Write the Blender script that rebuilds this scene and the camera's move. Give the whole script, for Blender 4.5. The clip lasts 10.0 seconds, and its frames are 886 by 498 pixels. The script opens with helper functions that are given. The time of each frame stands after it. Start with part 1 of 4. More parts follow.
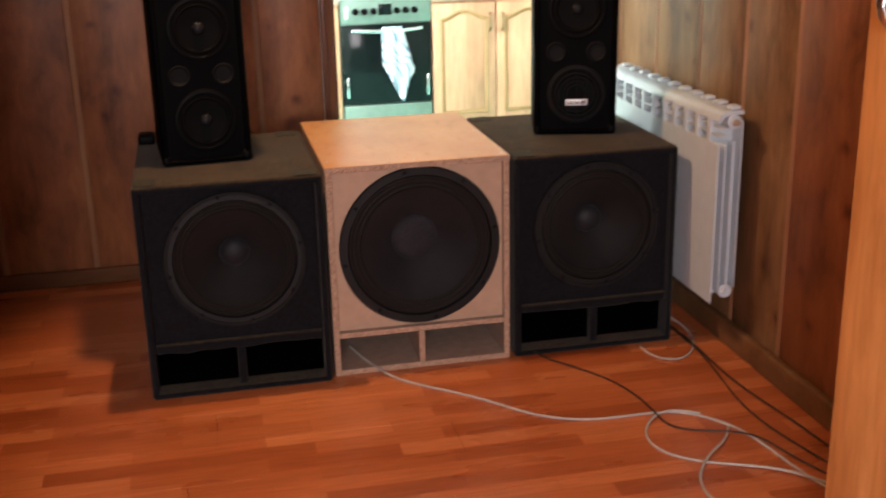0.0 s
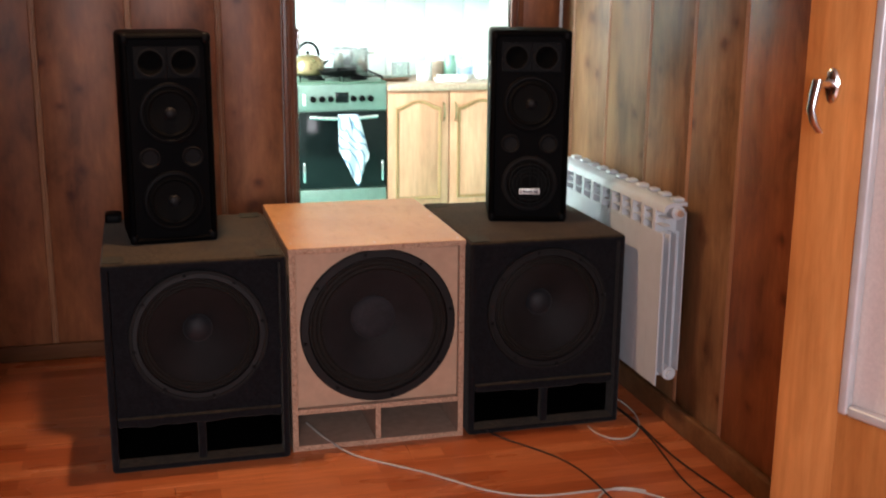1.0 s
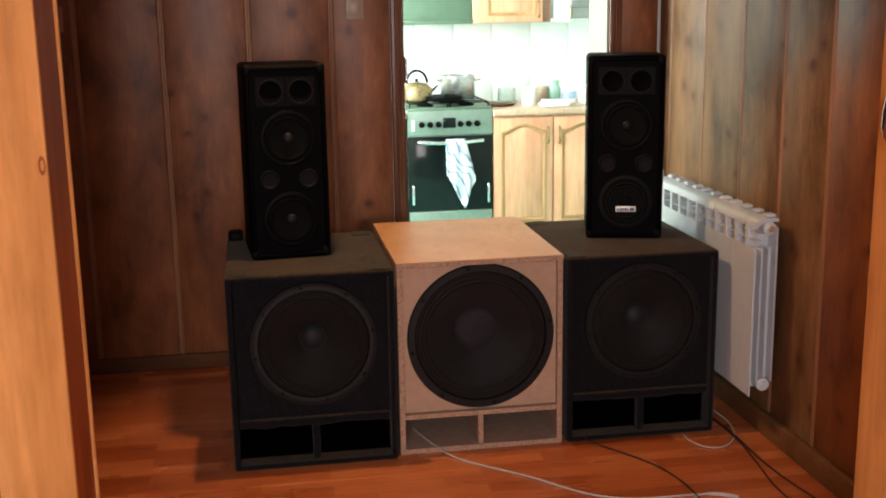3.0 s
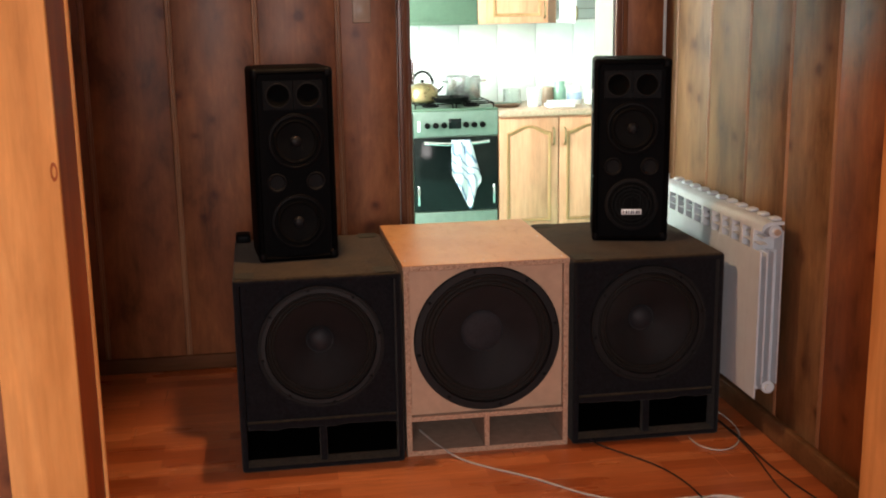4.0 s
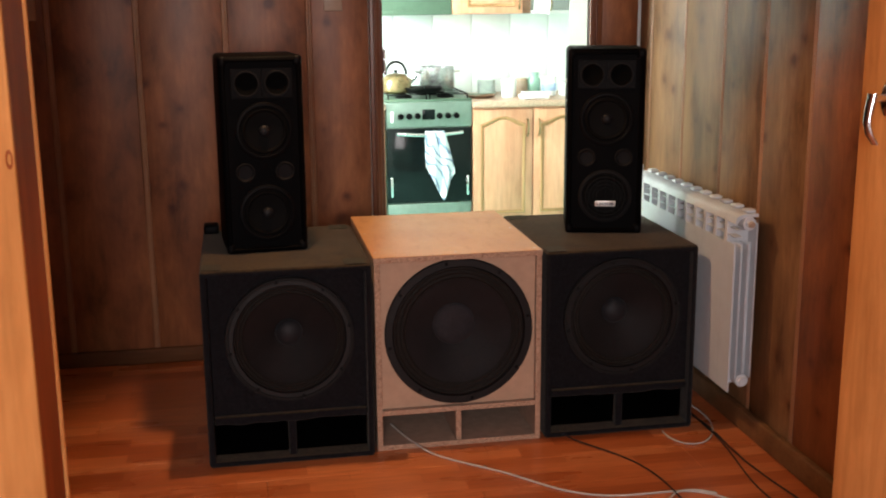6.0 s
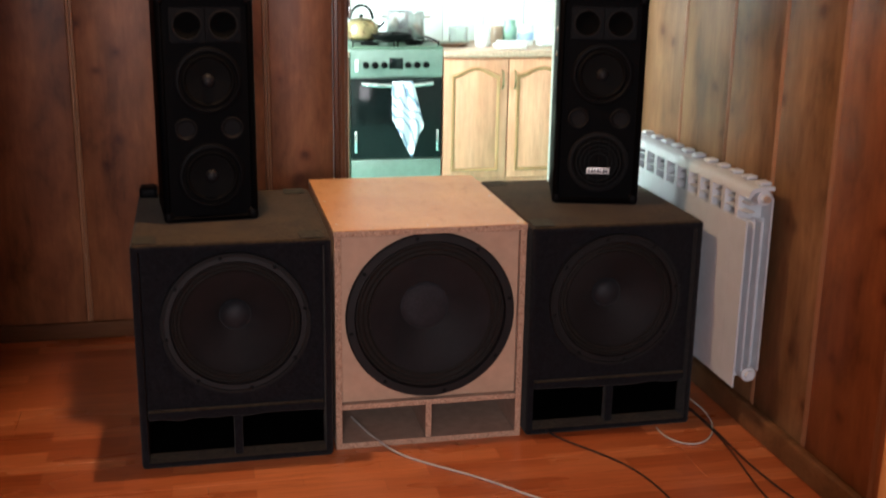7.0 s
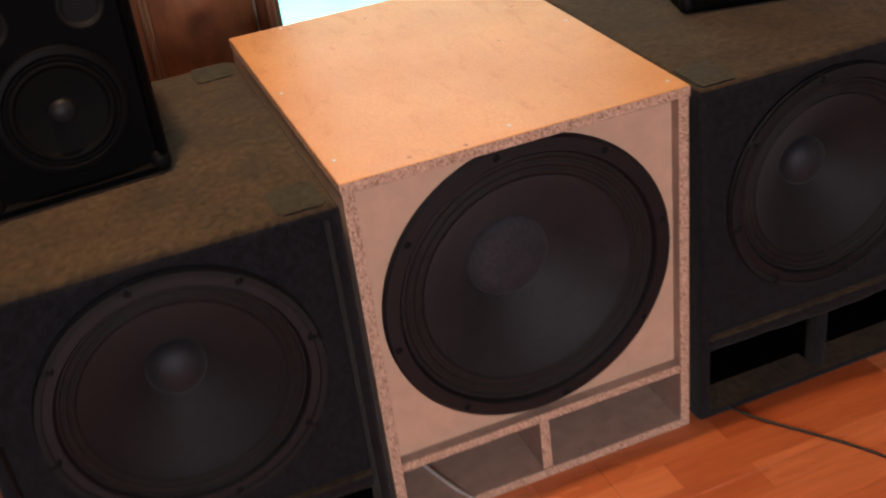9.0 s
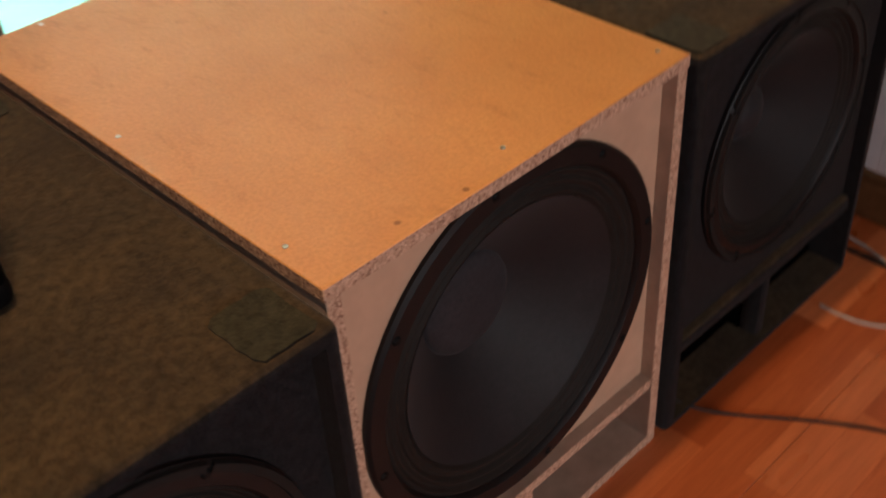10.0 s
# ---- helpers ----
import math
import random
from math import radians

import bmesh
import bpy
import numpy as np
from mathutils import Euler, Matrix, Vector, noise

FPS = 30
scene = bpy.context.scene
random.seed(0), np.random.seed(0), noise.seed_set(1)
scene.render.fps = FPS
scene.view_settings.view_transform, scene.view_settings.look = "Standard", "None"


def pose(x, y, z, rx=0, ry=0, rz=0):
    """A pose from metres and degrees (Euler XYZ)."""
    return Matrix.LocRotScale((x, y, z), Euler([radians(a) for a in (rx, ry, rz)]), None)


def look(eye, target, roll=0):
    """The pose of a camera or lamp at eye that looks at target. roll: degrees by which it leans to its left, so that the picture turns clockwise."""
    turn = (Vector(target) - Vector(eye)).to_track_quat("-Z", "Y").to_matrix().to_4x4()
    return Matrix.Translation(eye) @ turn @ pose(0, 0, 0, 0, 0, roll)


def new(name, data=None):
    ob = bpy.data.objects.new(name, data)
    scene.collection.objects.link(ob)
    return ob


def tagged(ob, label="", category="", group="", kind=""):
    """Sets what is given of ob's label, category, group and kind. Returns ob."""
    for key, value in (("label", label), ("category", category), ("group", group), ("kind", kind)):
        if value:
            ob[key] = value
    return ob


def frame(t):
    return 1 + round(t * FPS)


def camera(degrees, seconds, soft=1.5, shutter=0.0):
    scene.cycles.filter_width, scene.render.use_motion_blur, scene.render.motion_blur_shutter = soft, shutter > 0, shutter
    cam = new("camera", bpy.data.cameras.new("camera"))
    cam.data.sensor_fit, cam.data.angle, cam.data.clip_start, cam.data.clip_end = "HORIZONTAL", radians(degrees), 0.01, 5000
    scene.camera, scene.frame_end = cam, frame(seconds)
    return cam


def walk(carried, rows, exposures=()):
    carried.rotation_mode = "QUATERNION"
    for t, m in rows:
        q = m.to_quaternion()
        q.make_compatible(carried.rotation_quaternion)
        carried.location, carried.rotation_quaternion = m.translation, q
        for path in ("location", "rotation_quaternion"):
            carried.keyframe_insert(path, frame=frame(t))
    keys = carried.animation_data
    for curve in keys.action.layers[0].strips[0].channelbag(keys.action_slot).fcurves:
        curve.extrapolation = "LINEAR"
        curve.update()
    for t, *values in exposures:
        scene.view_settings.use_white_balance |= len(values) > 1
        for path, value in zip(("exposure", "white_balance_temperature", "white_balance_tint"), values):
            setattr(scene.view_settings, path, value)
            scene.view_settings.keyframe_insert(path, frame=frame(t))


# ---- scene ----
cam = camera(43.0, 10.0, soft=2.0, shutter=0.5)
PATH = [
    (0, (0.114, -0.026, 1.354), (0.517, 1.832, 0.734), -1.3),
    (0.5, (0.04, -0.027, 1.375), (0.568, 1.818, 0.811), -0.1),
    (1, (0.048, -0.143, 1.381), (0.557, 1.732, 0.906), 0.5),
    (1.5, (0.062, -0.283, 1.388), (0.439, 1.633, 0.956), -0.1),
    (2, (0.049, -0.319, 1.393), (0.438, 1.598, 0.979), -1.1),
    (2.5, (0.037, -0.326, 1.393), (0.37, 1.599, 0.962), -0.9),
    (3, (0.034, -0.341, 1.394), (0.353, 1.586, 0.964), -0.9),
    (3.2, (0.018, -0.343, 1.386), (0.336, 1.587, 0.965), -0.8),
    (4.3, (0.031, -0.366, 1.417), (0.334, 1.562, 0.981), -1.1),
    (4.5, (0.036, -0.378, 1.397), (0.333, 1.554, 0.976), -1.3),
    (5, (0.044, -0.372, 1.393), (0.35, 1.559, 0.973), -1.3),
    (5.5, (0.042, -0.366, 1.393), (0.364, 1.562, 0.969), -1.0),
    (5.7, (0.038, -0.352, 1.399), (0.368, 1.571, 0.963), -0.9),
    (6.8, (0.089, 0.008, 1.387), (0.505, 1.901, 0.893), 0.8),
    (7, (0.103, 0.139, 1.361), (0.519, 2.02, 0.826), 0.9),
    (7.5, (0.18, 0.515, 1.328), (0.546, 2.383, 0.715), -1.7),
    (8, (0.144, 0.959, 1.34), (0.661, 2.742, 0.596), -3.5),
    (8.5, (0.107, 1.334, 1.260), (0.691, 3.049, 0.412), -5.4),
    (9, (0.147, 1.687, 1.275), (0.682, 3.320, 0.252), -7.6),
    (9.5, (0.033, 2.051, 1.246), (0.979, 3.467, 0.197), -1.9),
    (9.8, (0.014, 2.242, 1.242), (1.044, 3.505, 0.086), -1.9),
    (10, (0.022, 2.352, 1.233), (1.077, 3.506, -0.015), -4.0),
]
# the clip's camera sets its own exposure on the way
LIGHT = [(0, 0.06, 6400, 15), (0.5, 0.15, 5900, 15), (1, -0.08, 6100, 15), (1.5, -0.22, 6300, 15), (2.2, -0.26, 6450, 15), (3.2, -0.25, 6700, 15), (5.7, -0.25, 6700, 15), (7, -0.18, 6150, 15),
         (7.5, -0.18, 6050, 15), (8, 0.14, 5900, 13), (8.5, 0.35, 5850, 11), (9, 0.42, 5800, 10), (9.5, 0.10, 5800, 10), (10, -0.16, 6150, 10)]
walk(cam, [(t, look(eye, target, roll)) for t, eye, target, roll in PATH], LIGHT)

# ---- world and lights ----
world = bpy.data.worlds.new("sky")
scene.world = world
world.use_nodes = True
wn = world.node_tree.nodes
sky = wn.new("ShaderNodeTexSky")
sky.sky_type = "NISHITA"
sky.sun_disc = False
sky.sun_elevation, sky.sun_rotation = radians(40), radians(120)
world.node_tree.links.new(sky.outputs[0], wn["Background"].inputs[0])
wn["Background"].inputs[1].default_value = 0.1

KITCHEN_DAY, HALL_DAY, SHADE_LAMP = 245.0, 130.0, 66.0


def area_lamp(name, place, target, width, height, watts, colour):
    data = bpy.data.lights.new(name, "AREA")
    data.shape, data.size, data.size_y = "RECTANGLE", width, height
    data.energy, data.color = watts, colour
    ob = new(name, data)
    ob.matrix_world = look(place, target)
    return ob


# daylight in the kitchen's window and in the hall's window behind the camera, warm shaded bulb over the cabinets
area_lamp("kitchen_window_light", (-0.68, 5.35, 1.60), (1.6, 5.0, 0.9), 1.3, 1.3, KITCHEN_DAY, (0.88, 1.0, 0.92))
area_lamp("hall_window_light", (-0.30, -2.36, 1.6), (0.4, 2.0, 1.0), 1.3, 1.4, HALL_DAY, (1.0, 0.95, 0.93))
bulb = bpy.data.lights.new("shaded_bulb", "SPOT")
bulb.energy, bulb.color, bulb.shadow_soft_size = SHADE_LAMP, (1.0, 0.62, 0.33), 0.022
bulb.spot_size, bulb.spot_blend = radians(104), 0.35
new("shaded_bulb", bulb).matrix_world = look((0.20, 3.03, 1.95), (0.50, 2.66, 0.85))


# ---- materials ----
def node(nt, kind, **sets):
    n = nt.nodes.new(kind)
    for k, v in sets.items():
        n.inputs[k.replace("_", " ")].default_value = v
    return n


class Surface:
    """A small node material under construction."""

    def __init__(self, name, rough=0.5, metal=0.0, coat=0.0, spec=0.5):
        self.m = bpy.data.materials.new(name)
        self.m.use_nodes = True
        self.nt = self.m.node_tree
        self.b = self.nt.nodes["Principled BSDF"]
        self.b.inputs["Roughness"].default_value = rough
        self.b.inputs["Metallic"].default_value = metal
        self.b.inputs["Coat Weight"].default_value = coat
        self.b.inputs["Coat Roughness"].default_value = 0.42
        self.b.inputs["Specular IOR Level"].default_value = spec

    def link(self, a, b):
        self.nt.links.new(a, b)

    def place(self, scale=(1, 1, 1), shuffle=0.0, world_space=True):
        """Coordinates in metres, stretched by scale; shuffle moves them from object to object."""
        if world_space:
            src = self.nt.nodes.new("ShaderNodeNewGeometry").outputs["Position"]
        else:
            src = self.nt.nodes.new("ShaderNodeTexCoord").outputs["Object"]
        mp = self.nt.nodes.new("ShaderNodeVectorMath")
        mp.operation = "MULTIPLY"
        mp.inputs[1].default_value = scale
        self.link(src, mp.inputs[0])
        out = mp.outputs[0]
        if shuffle:
            info = self.nt.nodes.new("ShaderNodeObjectInfo")
            add = self.nt.nodes.new("ShaderNodeVectorMath")
            add.operation = "MULTIPLY_ADD"
            self.link(info.outputs["Random"], add.inputs[0])
            add.inputs[1].default_value = (shuffle, shuffle * 0.7, shuffle * 1.3)
            self.link(out, add.inputs[2])
            out = add.outputs[0]
        return out

    def noise(self, vec, scale, detail=4.0, rough=0.55, warp=0.0):
        n = node(self.nt, "ShaderNodeTexNoise", Scale=scale, Detail=detail, Roughness=rough, Distortion=warp)
        self.link(vec, n.inputs["Vector"])
        return n.outputs["Fac"]

    def ramp(self, fac, stops):
        r = self.nt.nodes.new("ShaderNodeValToRGB")
        els = r.color_ramp.elements
        while len(els) < len(stops):
            els.new(0.5)
        for e, (p, c) in zip(els, stops):
            e.position = p
            e.color = (*c, 1) if len(c) == 3 else c
        self.link(fac, r.inputs[0])
        return r.outputs[0]

    def mix(self, a, b, fac, kind="MIX"):
        m = self.nt.nodes.new("ShaderNodeMix")
        m.data_type, m.blend_type = "RGBA", kind
        for v, s in ((fac, m.inputs[0]), (a, m.inputs[6]), (b, m.inputs[7])):
            if isinstance(v, (int, float)):
                s.default_value = v
            elif isinstance(v, tuple):
                s.default_value = (*v, 1)
            else:
                self.link(v, s)
        return m.outputs[2]

    def random(self):
        return self.nt.nodes.new("ShaderNodeObjectInfo").outputs["Random"]

    def colour(self, c):
        if isinstance(c, tuple):
            self.b.inputs["Base Color"].default_value = (*c, 1)
        else:
            self.link(c, self.b.inputs["Base Color"])
        return self

    def roughness(self, fac, lo, hi):
        r = self.nt.nodes.new("ShaderNodeMapRange")
        self.link(fac, r.inputs[0])
        r.inputs[3].default_value, r.inputs[4].default_value = lo, hi
        self.link(r.outputs[0], self.b.inputs["Roughness"])
        return self

    def bump(self, fac, strength=0.3, depth=0.002):
        n = self.nt.nodes.new("ShaderNodeBump")
        n.inputs["Strength"].default_value, n.inputs["Distance"].default_value = strength, depth
        self.link(fac, n.inputs["Height"])
        self.link(n.outputs[0], self.b.inputs["Normal"])
        return self


def wood(name, dark, mid, light, rough=0.32, along=2, knots=True, fine=70.0, coat=0.0, shuffle=9.0, contrast=1.0, spec=0.35, blotches=0.25, run=0.3, relief=0.06):
    """Boards with the grain along one axis, dark knots and uneven varnish."""
    s = Surface(name, rough, coat=coat, spec=spec)
    st = [1.0, 1.0, 1.0]
    st[along] = 0.09
    p = s.place(tuple(st), shuffle)
    broad = s.noise(p, 7.0, 4.0, 0.6, 0.6)
    grain = s.noise(p, fine, 3.0, 0.6, 0.3)
    bt = [1.0, 1.0, 1.0]
    bt[along] = run
    blotch = s.noise(s.place(tuple(bt), shuffle), 8.0, 6.0, 0.64, 0.25)
    c = s.ramp(broad, [(0.5 - 0.22 / contrast, dark), (0.5, mid), (0.5 + 0.22 / contrast, light)])
    c = s.mix(c, s.ramp(blotch, [(0.33, (0.40, 0.33, 0.28)), (0.45, (0.86, 0.83, 0.80)), (0.56, (1.1, 1.1, 1.1)), (0.69, (1.55, 1.55, 1.52))]), blotches, "MULTIPLY")
    c = s.mix(c, s.ramp(grain, [(0.3, (0.72, 0.66, 0.6)), (0.62, (1.06, 1.06, 1.06))]), 0.5, "MULTIPLY")
    c = s.mix(c, s.ramp(s.random(), [(0.0, (0.80, 0.76, 0.72)), (1.0, (1.12, 1.12, 1.1))]), 0.8, "MULTIPLY")
    if knots:
        kp = s.place((1, 1, 1), shuffle)
        flat_u = s.nt.nodes.new("ShaderNodeVectorMath")
        flat_u.operation = "DOT_PRODUCT"
        s.link(kp, flat_u.inputs[0])
        flat_u.inputs[1].default_value = (1, 1, 0)
        flat_v = s.nt.nodes.new("ShaderNodeVectorMath")
        flat_v.operation = "DOT_PRODUCT"
        s.link(kp, flat_v.inputs[0])
        flat_v.inputs[1].default_value = (0, 0, 1.1)
        both = s.nt.nodes.new("ShaderNodeCombineXYZ")
        s.link(flat_u.outputs["Value"], both.inputs[0])
        s.link(flat_v.outputs["Value"], both.inputs[1])
        v = node(s.nt, "ShaderNodeTexVoronoi", Scale=3.4, Randomness=1.0)
        v.voronoi_dimensions = "2D"
        s.link(both.outputs[0], v.inputs["Vector"])
        some = s.nt.nodes.new("ShaderNodeMath")
        some.operation = "MULTIPLY_ADD"
        s.link(s.noise(kp, 4.5, 3.0, 0.7), some.inputs[0])
        some.inputs[1].default_value = 0.42
        s.link(v.outputs["Distance"], some.inputs[2])
        less = s.nt.nodes.new("ShaderNodeMath")
        less.operation = "SUBTRACT"
        s.link(some.outputs[0], less.inputs[0])
        less.inputs[1].default_value = 0.185
        c = s.mix(c, s.ramp(less.outputs[0], [(0.025, (0.34, 0.22, 0.17)), (0.06, (0.58, 0.46, 0.39)), (0.11, (0.88, 0.83, 0.80)), (0.2, (1, 1, 1))]), 0.95, "MULTIPLY")
    s.colour(c)
    s.roughness(blotch, rough - 0.06, rough + 0.09)
    return s.bump(grain, relief, 0.001).m


PANEL = wood("varnished_pine_panel", (0.180, 0.056, 0.021), (0.268, 0.095, 0.036), (0.345, 0.137, 0.057), 0.44, coat=0.06, contrast=0.6, spec=0.42, blotches=0.9, run=0.45, relief=0.015)
PALE_PANEL = wood("ochre_pine_panel", (0.178, 0.089, 0.039), (0.252, 0.134, 0.062), (0.322, 0.185, 0.090), 0.5, contrast=0.6, spec=0.2, blotches=0.8, run=0.4, relief=0.015)
# paler than the boards, so the beads' highlight is painted into their colour
BEAD = wood("highlit_bead_varnish", (0.27, 0.115, 0.052), (0.36, 0.17, 0.085), (0.47, 0.245, 0.135), 0.34, knots=False, spec=0.6)
PANEL_TRIM = wood("dark_stained_trim", (0.10, 0.032, 0.014), (0.16, 0.055, 0.024), (0.22, 0.085, 0.038), 0.3, knots=False)
BASEBOARD = wood("baseboard_wood", (0.120, 0.054, 0.022), (0.175, 0.082, 0.034), (0.235, 0.115, 0.050), 0.55, along=0, knots=False, spec=0.15)
DARK_BASE = wood("dark_baseboard_wood", (0.085, 0.033, 0.014), (0.125, 0.050, 0.021), (0.17, 0.074, 0.032), 0.6, along=0, knots=False, spec=0.12)
# darker, redder than the honey veneer: the jamb's shade is in this colour
SHADED_JAMB = wood("shaded_red_brown_lining", (0.33, 0.085, 0.026), (0.42, 0.112, 0.034), (0.49, 0.140, 0.045), 0.5, knots=False, spec=0.1)
LEAF_WOOD = wood("brown_honey_leaf_veneer", (0.44, 0.165, 0.045), (0.54, 0.215, 0.062), (0.62, 0.270, 0.085), 0.5, knots=False, fine=45.0, spec=0.06, contrast=1.7, blotches=0.3)
DOOR_WOOD = wood("honey_door_veneer", (0.68, 0.300, 0.092), (0.78, 0.365, 0.122), (0.84, 0.430, 0.160), 0.5, knots=False, fine=45.0, spec=0.06, contrast=1.7, blotches=0.3)
OAK = wood("pale_oak_front", (0.61, 0.295, 0.175), (0.70, 0.358, 0.222), (0.76, 0.42, 0.285), 0.4, knots=False)
# darker oak that draws the shading line of the door moldings
OAK_LINE = wood("shade_line_oak_molding", (0.34, 0.19, 0.09), (0.42, 0.24, 0.11), (0.5, 0.3, 0.15), 0.4, knots=False)


def flat(name, colour, rough=0.5, metal=0.0, vary=0.10, scale=18.0, bump=0.0, spec=0.5):
    s = Surface(name, rough, metal, spec=spec)
    f = s.noise(s.place(), scale, 5.0, 0.6)
    lo, hi = tuple(c * (1 - vary) for c in colour), tuple(min(1.0, c * (1 + vary)) for c in colour)
    s.colour(s.ramp(f, [(0.3, lo), (0.7, hi)]))
    s.roughness(f, max(0.03, rough - 0.05), min(1, rough + 0.06))
    if bump:
        s.bump(s.noise(s.place(), scale * 12, 3.0), bump, 0.001)
    return s.m


def laminate():
    """Three-strip laminate: strips of 64 mm, staggered, each of its own tone."""
    s = Surface("cherry_laminate", 0.27)
    p = s.place()
    br = s.nt.nodes.new("ShaderNodeTexBrick")
    br.offset, br.offset_frequency, br.squash = 0.37, 2, 1.0
    for k, v in (("Scale", 1.0), ("Mortar Size", 0.0007), ("Mortar Smooth", 0.3), ("Bias", 0.0), ("Brick Width", 0.33), ("Row Height", 0.0643)):
        br.inputs[k].default_value = v
    br.inputs["Color1"].default_value = (0, 0, 0, 1)
    br.inputs["Color2"].default_value = (1, 1, 1, 1)
    br.inputs["Mortar"].default_value = (0.15, 0.15, 0.15, 1)
    s.link(p, br.inputs["Vector"])
    tone = s.ramp(br.outputs["Color"], [(0.0, (0.38, 0.090, 0.024)), (0.5, (0.51, 0.138, 0.042)), (1.0, (0.65, 0.21, 0.074))])
    grain = s.noise(s.place((0.10, 1, 1)), 85.0, 4.0, 0.65, 0.4)
    broad = s.noise(s.place((0.3, 1, 1)), 6.0, 3.0)
    c = s.mix(tone, s.ramp(grain, [(0.3, (0.74, 0.66, 0.6)), (0.65, (1.08, 1.08, 1.08))]), 0.7, "MULTIPLY")
    c = s.mix(c, s.ramp(broad, [(0.3, (0.85, 0.82, 0.8)), (0.7, (1.08, 1.08, 1.08))]), 0.8, "MULTIPLY")
    s.colour(c)
    s.roughness(broad, 0.22, 0.36)
    return s.bump(grain, 0.06, 0.0006).m


def carpet(name, a, b, warm):
    s = Surface(name, 0.95, spec=0.08)
    s.b.inputs["Sheen Weight"].default_value = 0.09
    s.b.inputs["Sheen Roughness"].default_value = 0.5
    s.b.inputs["Sheen Tint"].default_value = (1.0, 0.90, 0.80, 1)
    fuzz = s.noise(s.place(), 420.0, 3.0, 0.7)
    tuft = s.noise(s.place(), 85.0, 5.0, 0.68)
    dust = s.noise(s.place(), 9.0, 4.0, 0.6)
    c = s.ramp(fuzz, [(0.32, a), (0.68, b)])
    # upward faces: dusty brown, lightened to carry the lamp's warm light in the colour
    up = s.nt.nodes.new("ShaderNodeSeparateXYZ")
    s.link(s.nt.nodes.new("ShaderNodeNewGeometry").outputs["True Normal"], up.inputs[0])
    lamplit_dust = s.ramp(up.outputs[2], [(0.35, (0, 0, 0)), (0.9, (1, 1, 1))])
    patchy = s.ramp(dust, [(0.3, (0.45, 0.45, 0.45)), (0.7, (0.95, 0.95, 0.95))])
    c = s.mix(c, warm, s.mix(lamplit_dust, patchy, 1.0, "MULTIPLY"))
    c = s.mix(c, s.ramp(tuft, [(0.34, (0.48, 0.48, 0.48)), (0.5, (0.95, 0.95, 0.95)), (0.66, (1.42, 1.40, 1.36))]), 0.85, "MULTIPLY")
    return s.colour(c).bump(s.mix(fuzz, tuft, 0.5), 0.7, 0.003).m


def chipboard(name):
    s = Surface(name, 0.85)
    v = node(s.nt, "ShaderNodeTexVoronoi", Scale=340.0)
    s.link(s.place(), v.inputs["Vector"])
    f = s.noise(s.place(), 260.0, 3.0, 0.7)
    c = s.ramp(v.outputs["Color"], [(0.10, (0.24, 0.125, 0.078)), (0.35, (0.42, 0.255, 0.165)), (0.85, (0.57, 0.375, 0.26))])
    c = s.mix(c, s.ramp(f, [(0.35, (0.55, 0.45, 0.4)), (0.55, (1.05, 1.05, 1.05))]), 0.6, "MULTIPLY")
    return s.colour(c).bump(v.outputs["Distance"], 0.5, 0.002).m


def hardboard():
    """Bare orange board with dust, scuffs and dark specks."""
    s = Surface("bare_orange_board", 0.5)
    p = s.place()
    cloud = s.noise(p, 5.0, 4.0, 0.6)
    fleck = s.noise(p, 240.0, 3.0, 0.7)
    smear = s.noise(s.place((1, 0.35, 1)), 26.0, 4.0, 0.7, 0.8)
    v = node(s.nt, "ShaderNodeTexVoronoi", Scale=13.0)
    s.link(p, v.inputs["Vector"])
    c = s.ramp(cloud, [(0.3, (0.54, 0.240, 0.074)), (0.7, (0.63, 0.302, 0.100))])
    c = s.mix(c, s.ramp(fleck, [(0.3, (0.80, 0.76, 0.7)), (0.65, (1.08, 1.08, 1.08))]), 0.7, "MULTIPLY")
    c = s.mix(c, s.ramp(smear, [(0.56, (1, 1, 1)), (0.74, (0.82, 0.78, 0.74))]), 1.0, "MULTIPLY")
    c = s.mix(c, s.ramp(v.outputs["Distance"], [(0.03, (0.3, 0.22, 0.16)), (0.06, (1, 1, 1))]), 0.8, "MULTIPLY")
    s.colour(c)
    s.roughness(smear, 0.34, 0.52)
    return s.bump(fleck, 0.1, 0.0006).m


def paper_cone(name, base, rough=0.64, spec=0.27):
    s = Surface(name, rough, spec=spec)
    s.b.inputs["Sheen Weight"].default_value = 0.05
    s.b.inputs["Sheen Roughness"].default_value = 0.55
    f = s.noise(s.place(), 160.0, 4.0, 0.7)
    d = s.noise(s.place(), 11.0, 4.0, 0.6)
    c = s.ramp(f, [(0.3, tuple(x * 0.7 for x in base)), (0.7, tuple(x * 1.3 for x in base))])
    c = s.mix(c, s.ramp(d, [(0.35, (0.75, 0.75, 0.75)), (0.7, (1.25, 1.25, 1.25))]), 1.0, "MULTIPLY")
    return s.colour(c).bump(f, 0.25, 0.001).m


def towel_cloth():
    s = Surface("checked_towel", 0.9)
    p = s.place((1, 1, 1))
    w = node(s.nt, "ShaderNodeTexWave", Scale=3.6, Distortion=9.0, Detail=2.5)
    w.bands_direction = "DIAGONAL"
    s.link(p, w.inputs["Vector"])
    c = s.ramp(w.outputs["Fac"], [(0.14, (0.66, 0.70, 0.78)), (0.30, (0.40, 0.48, 0.62)), (0.44, (0.10, 0.17, 0.34)), (0.62, (0.22, 0.30, 0.40)), (0.78, (0.66, 0.72, 0.76))])
    return s.colour(c).bump(s.noise(p, 300.0), 0.4, 0.002).m


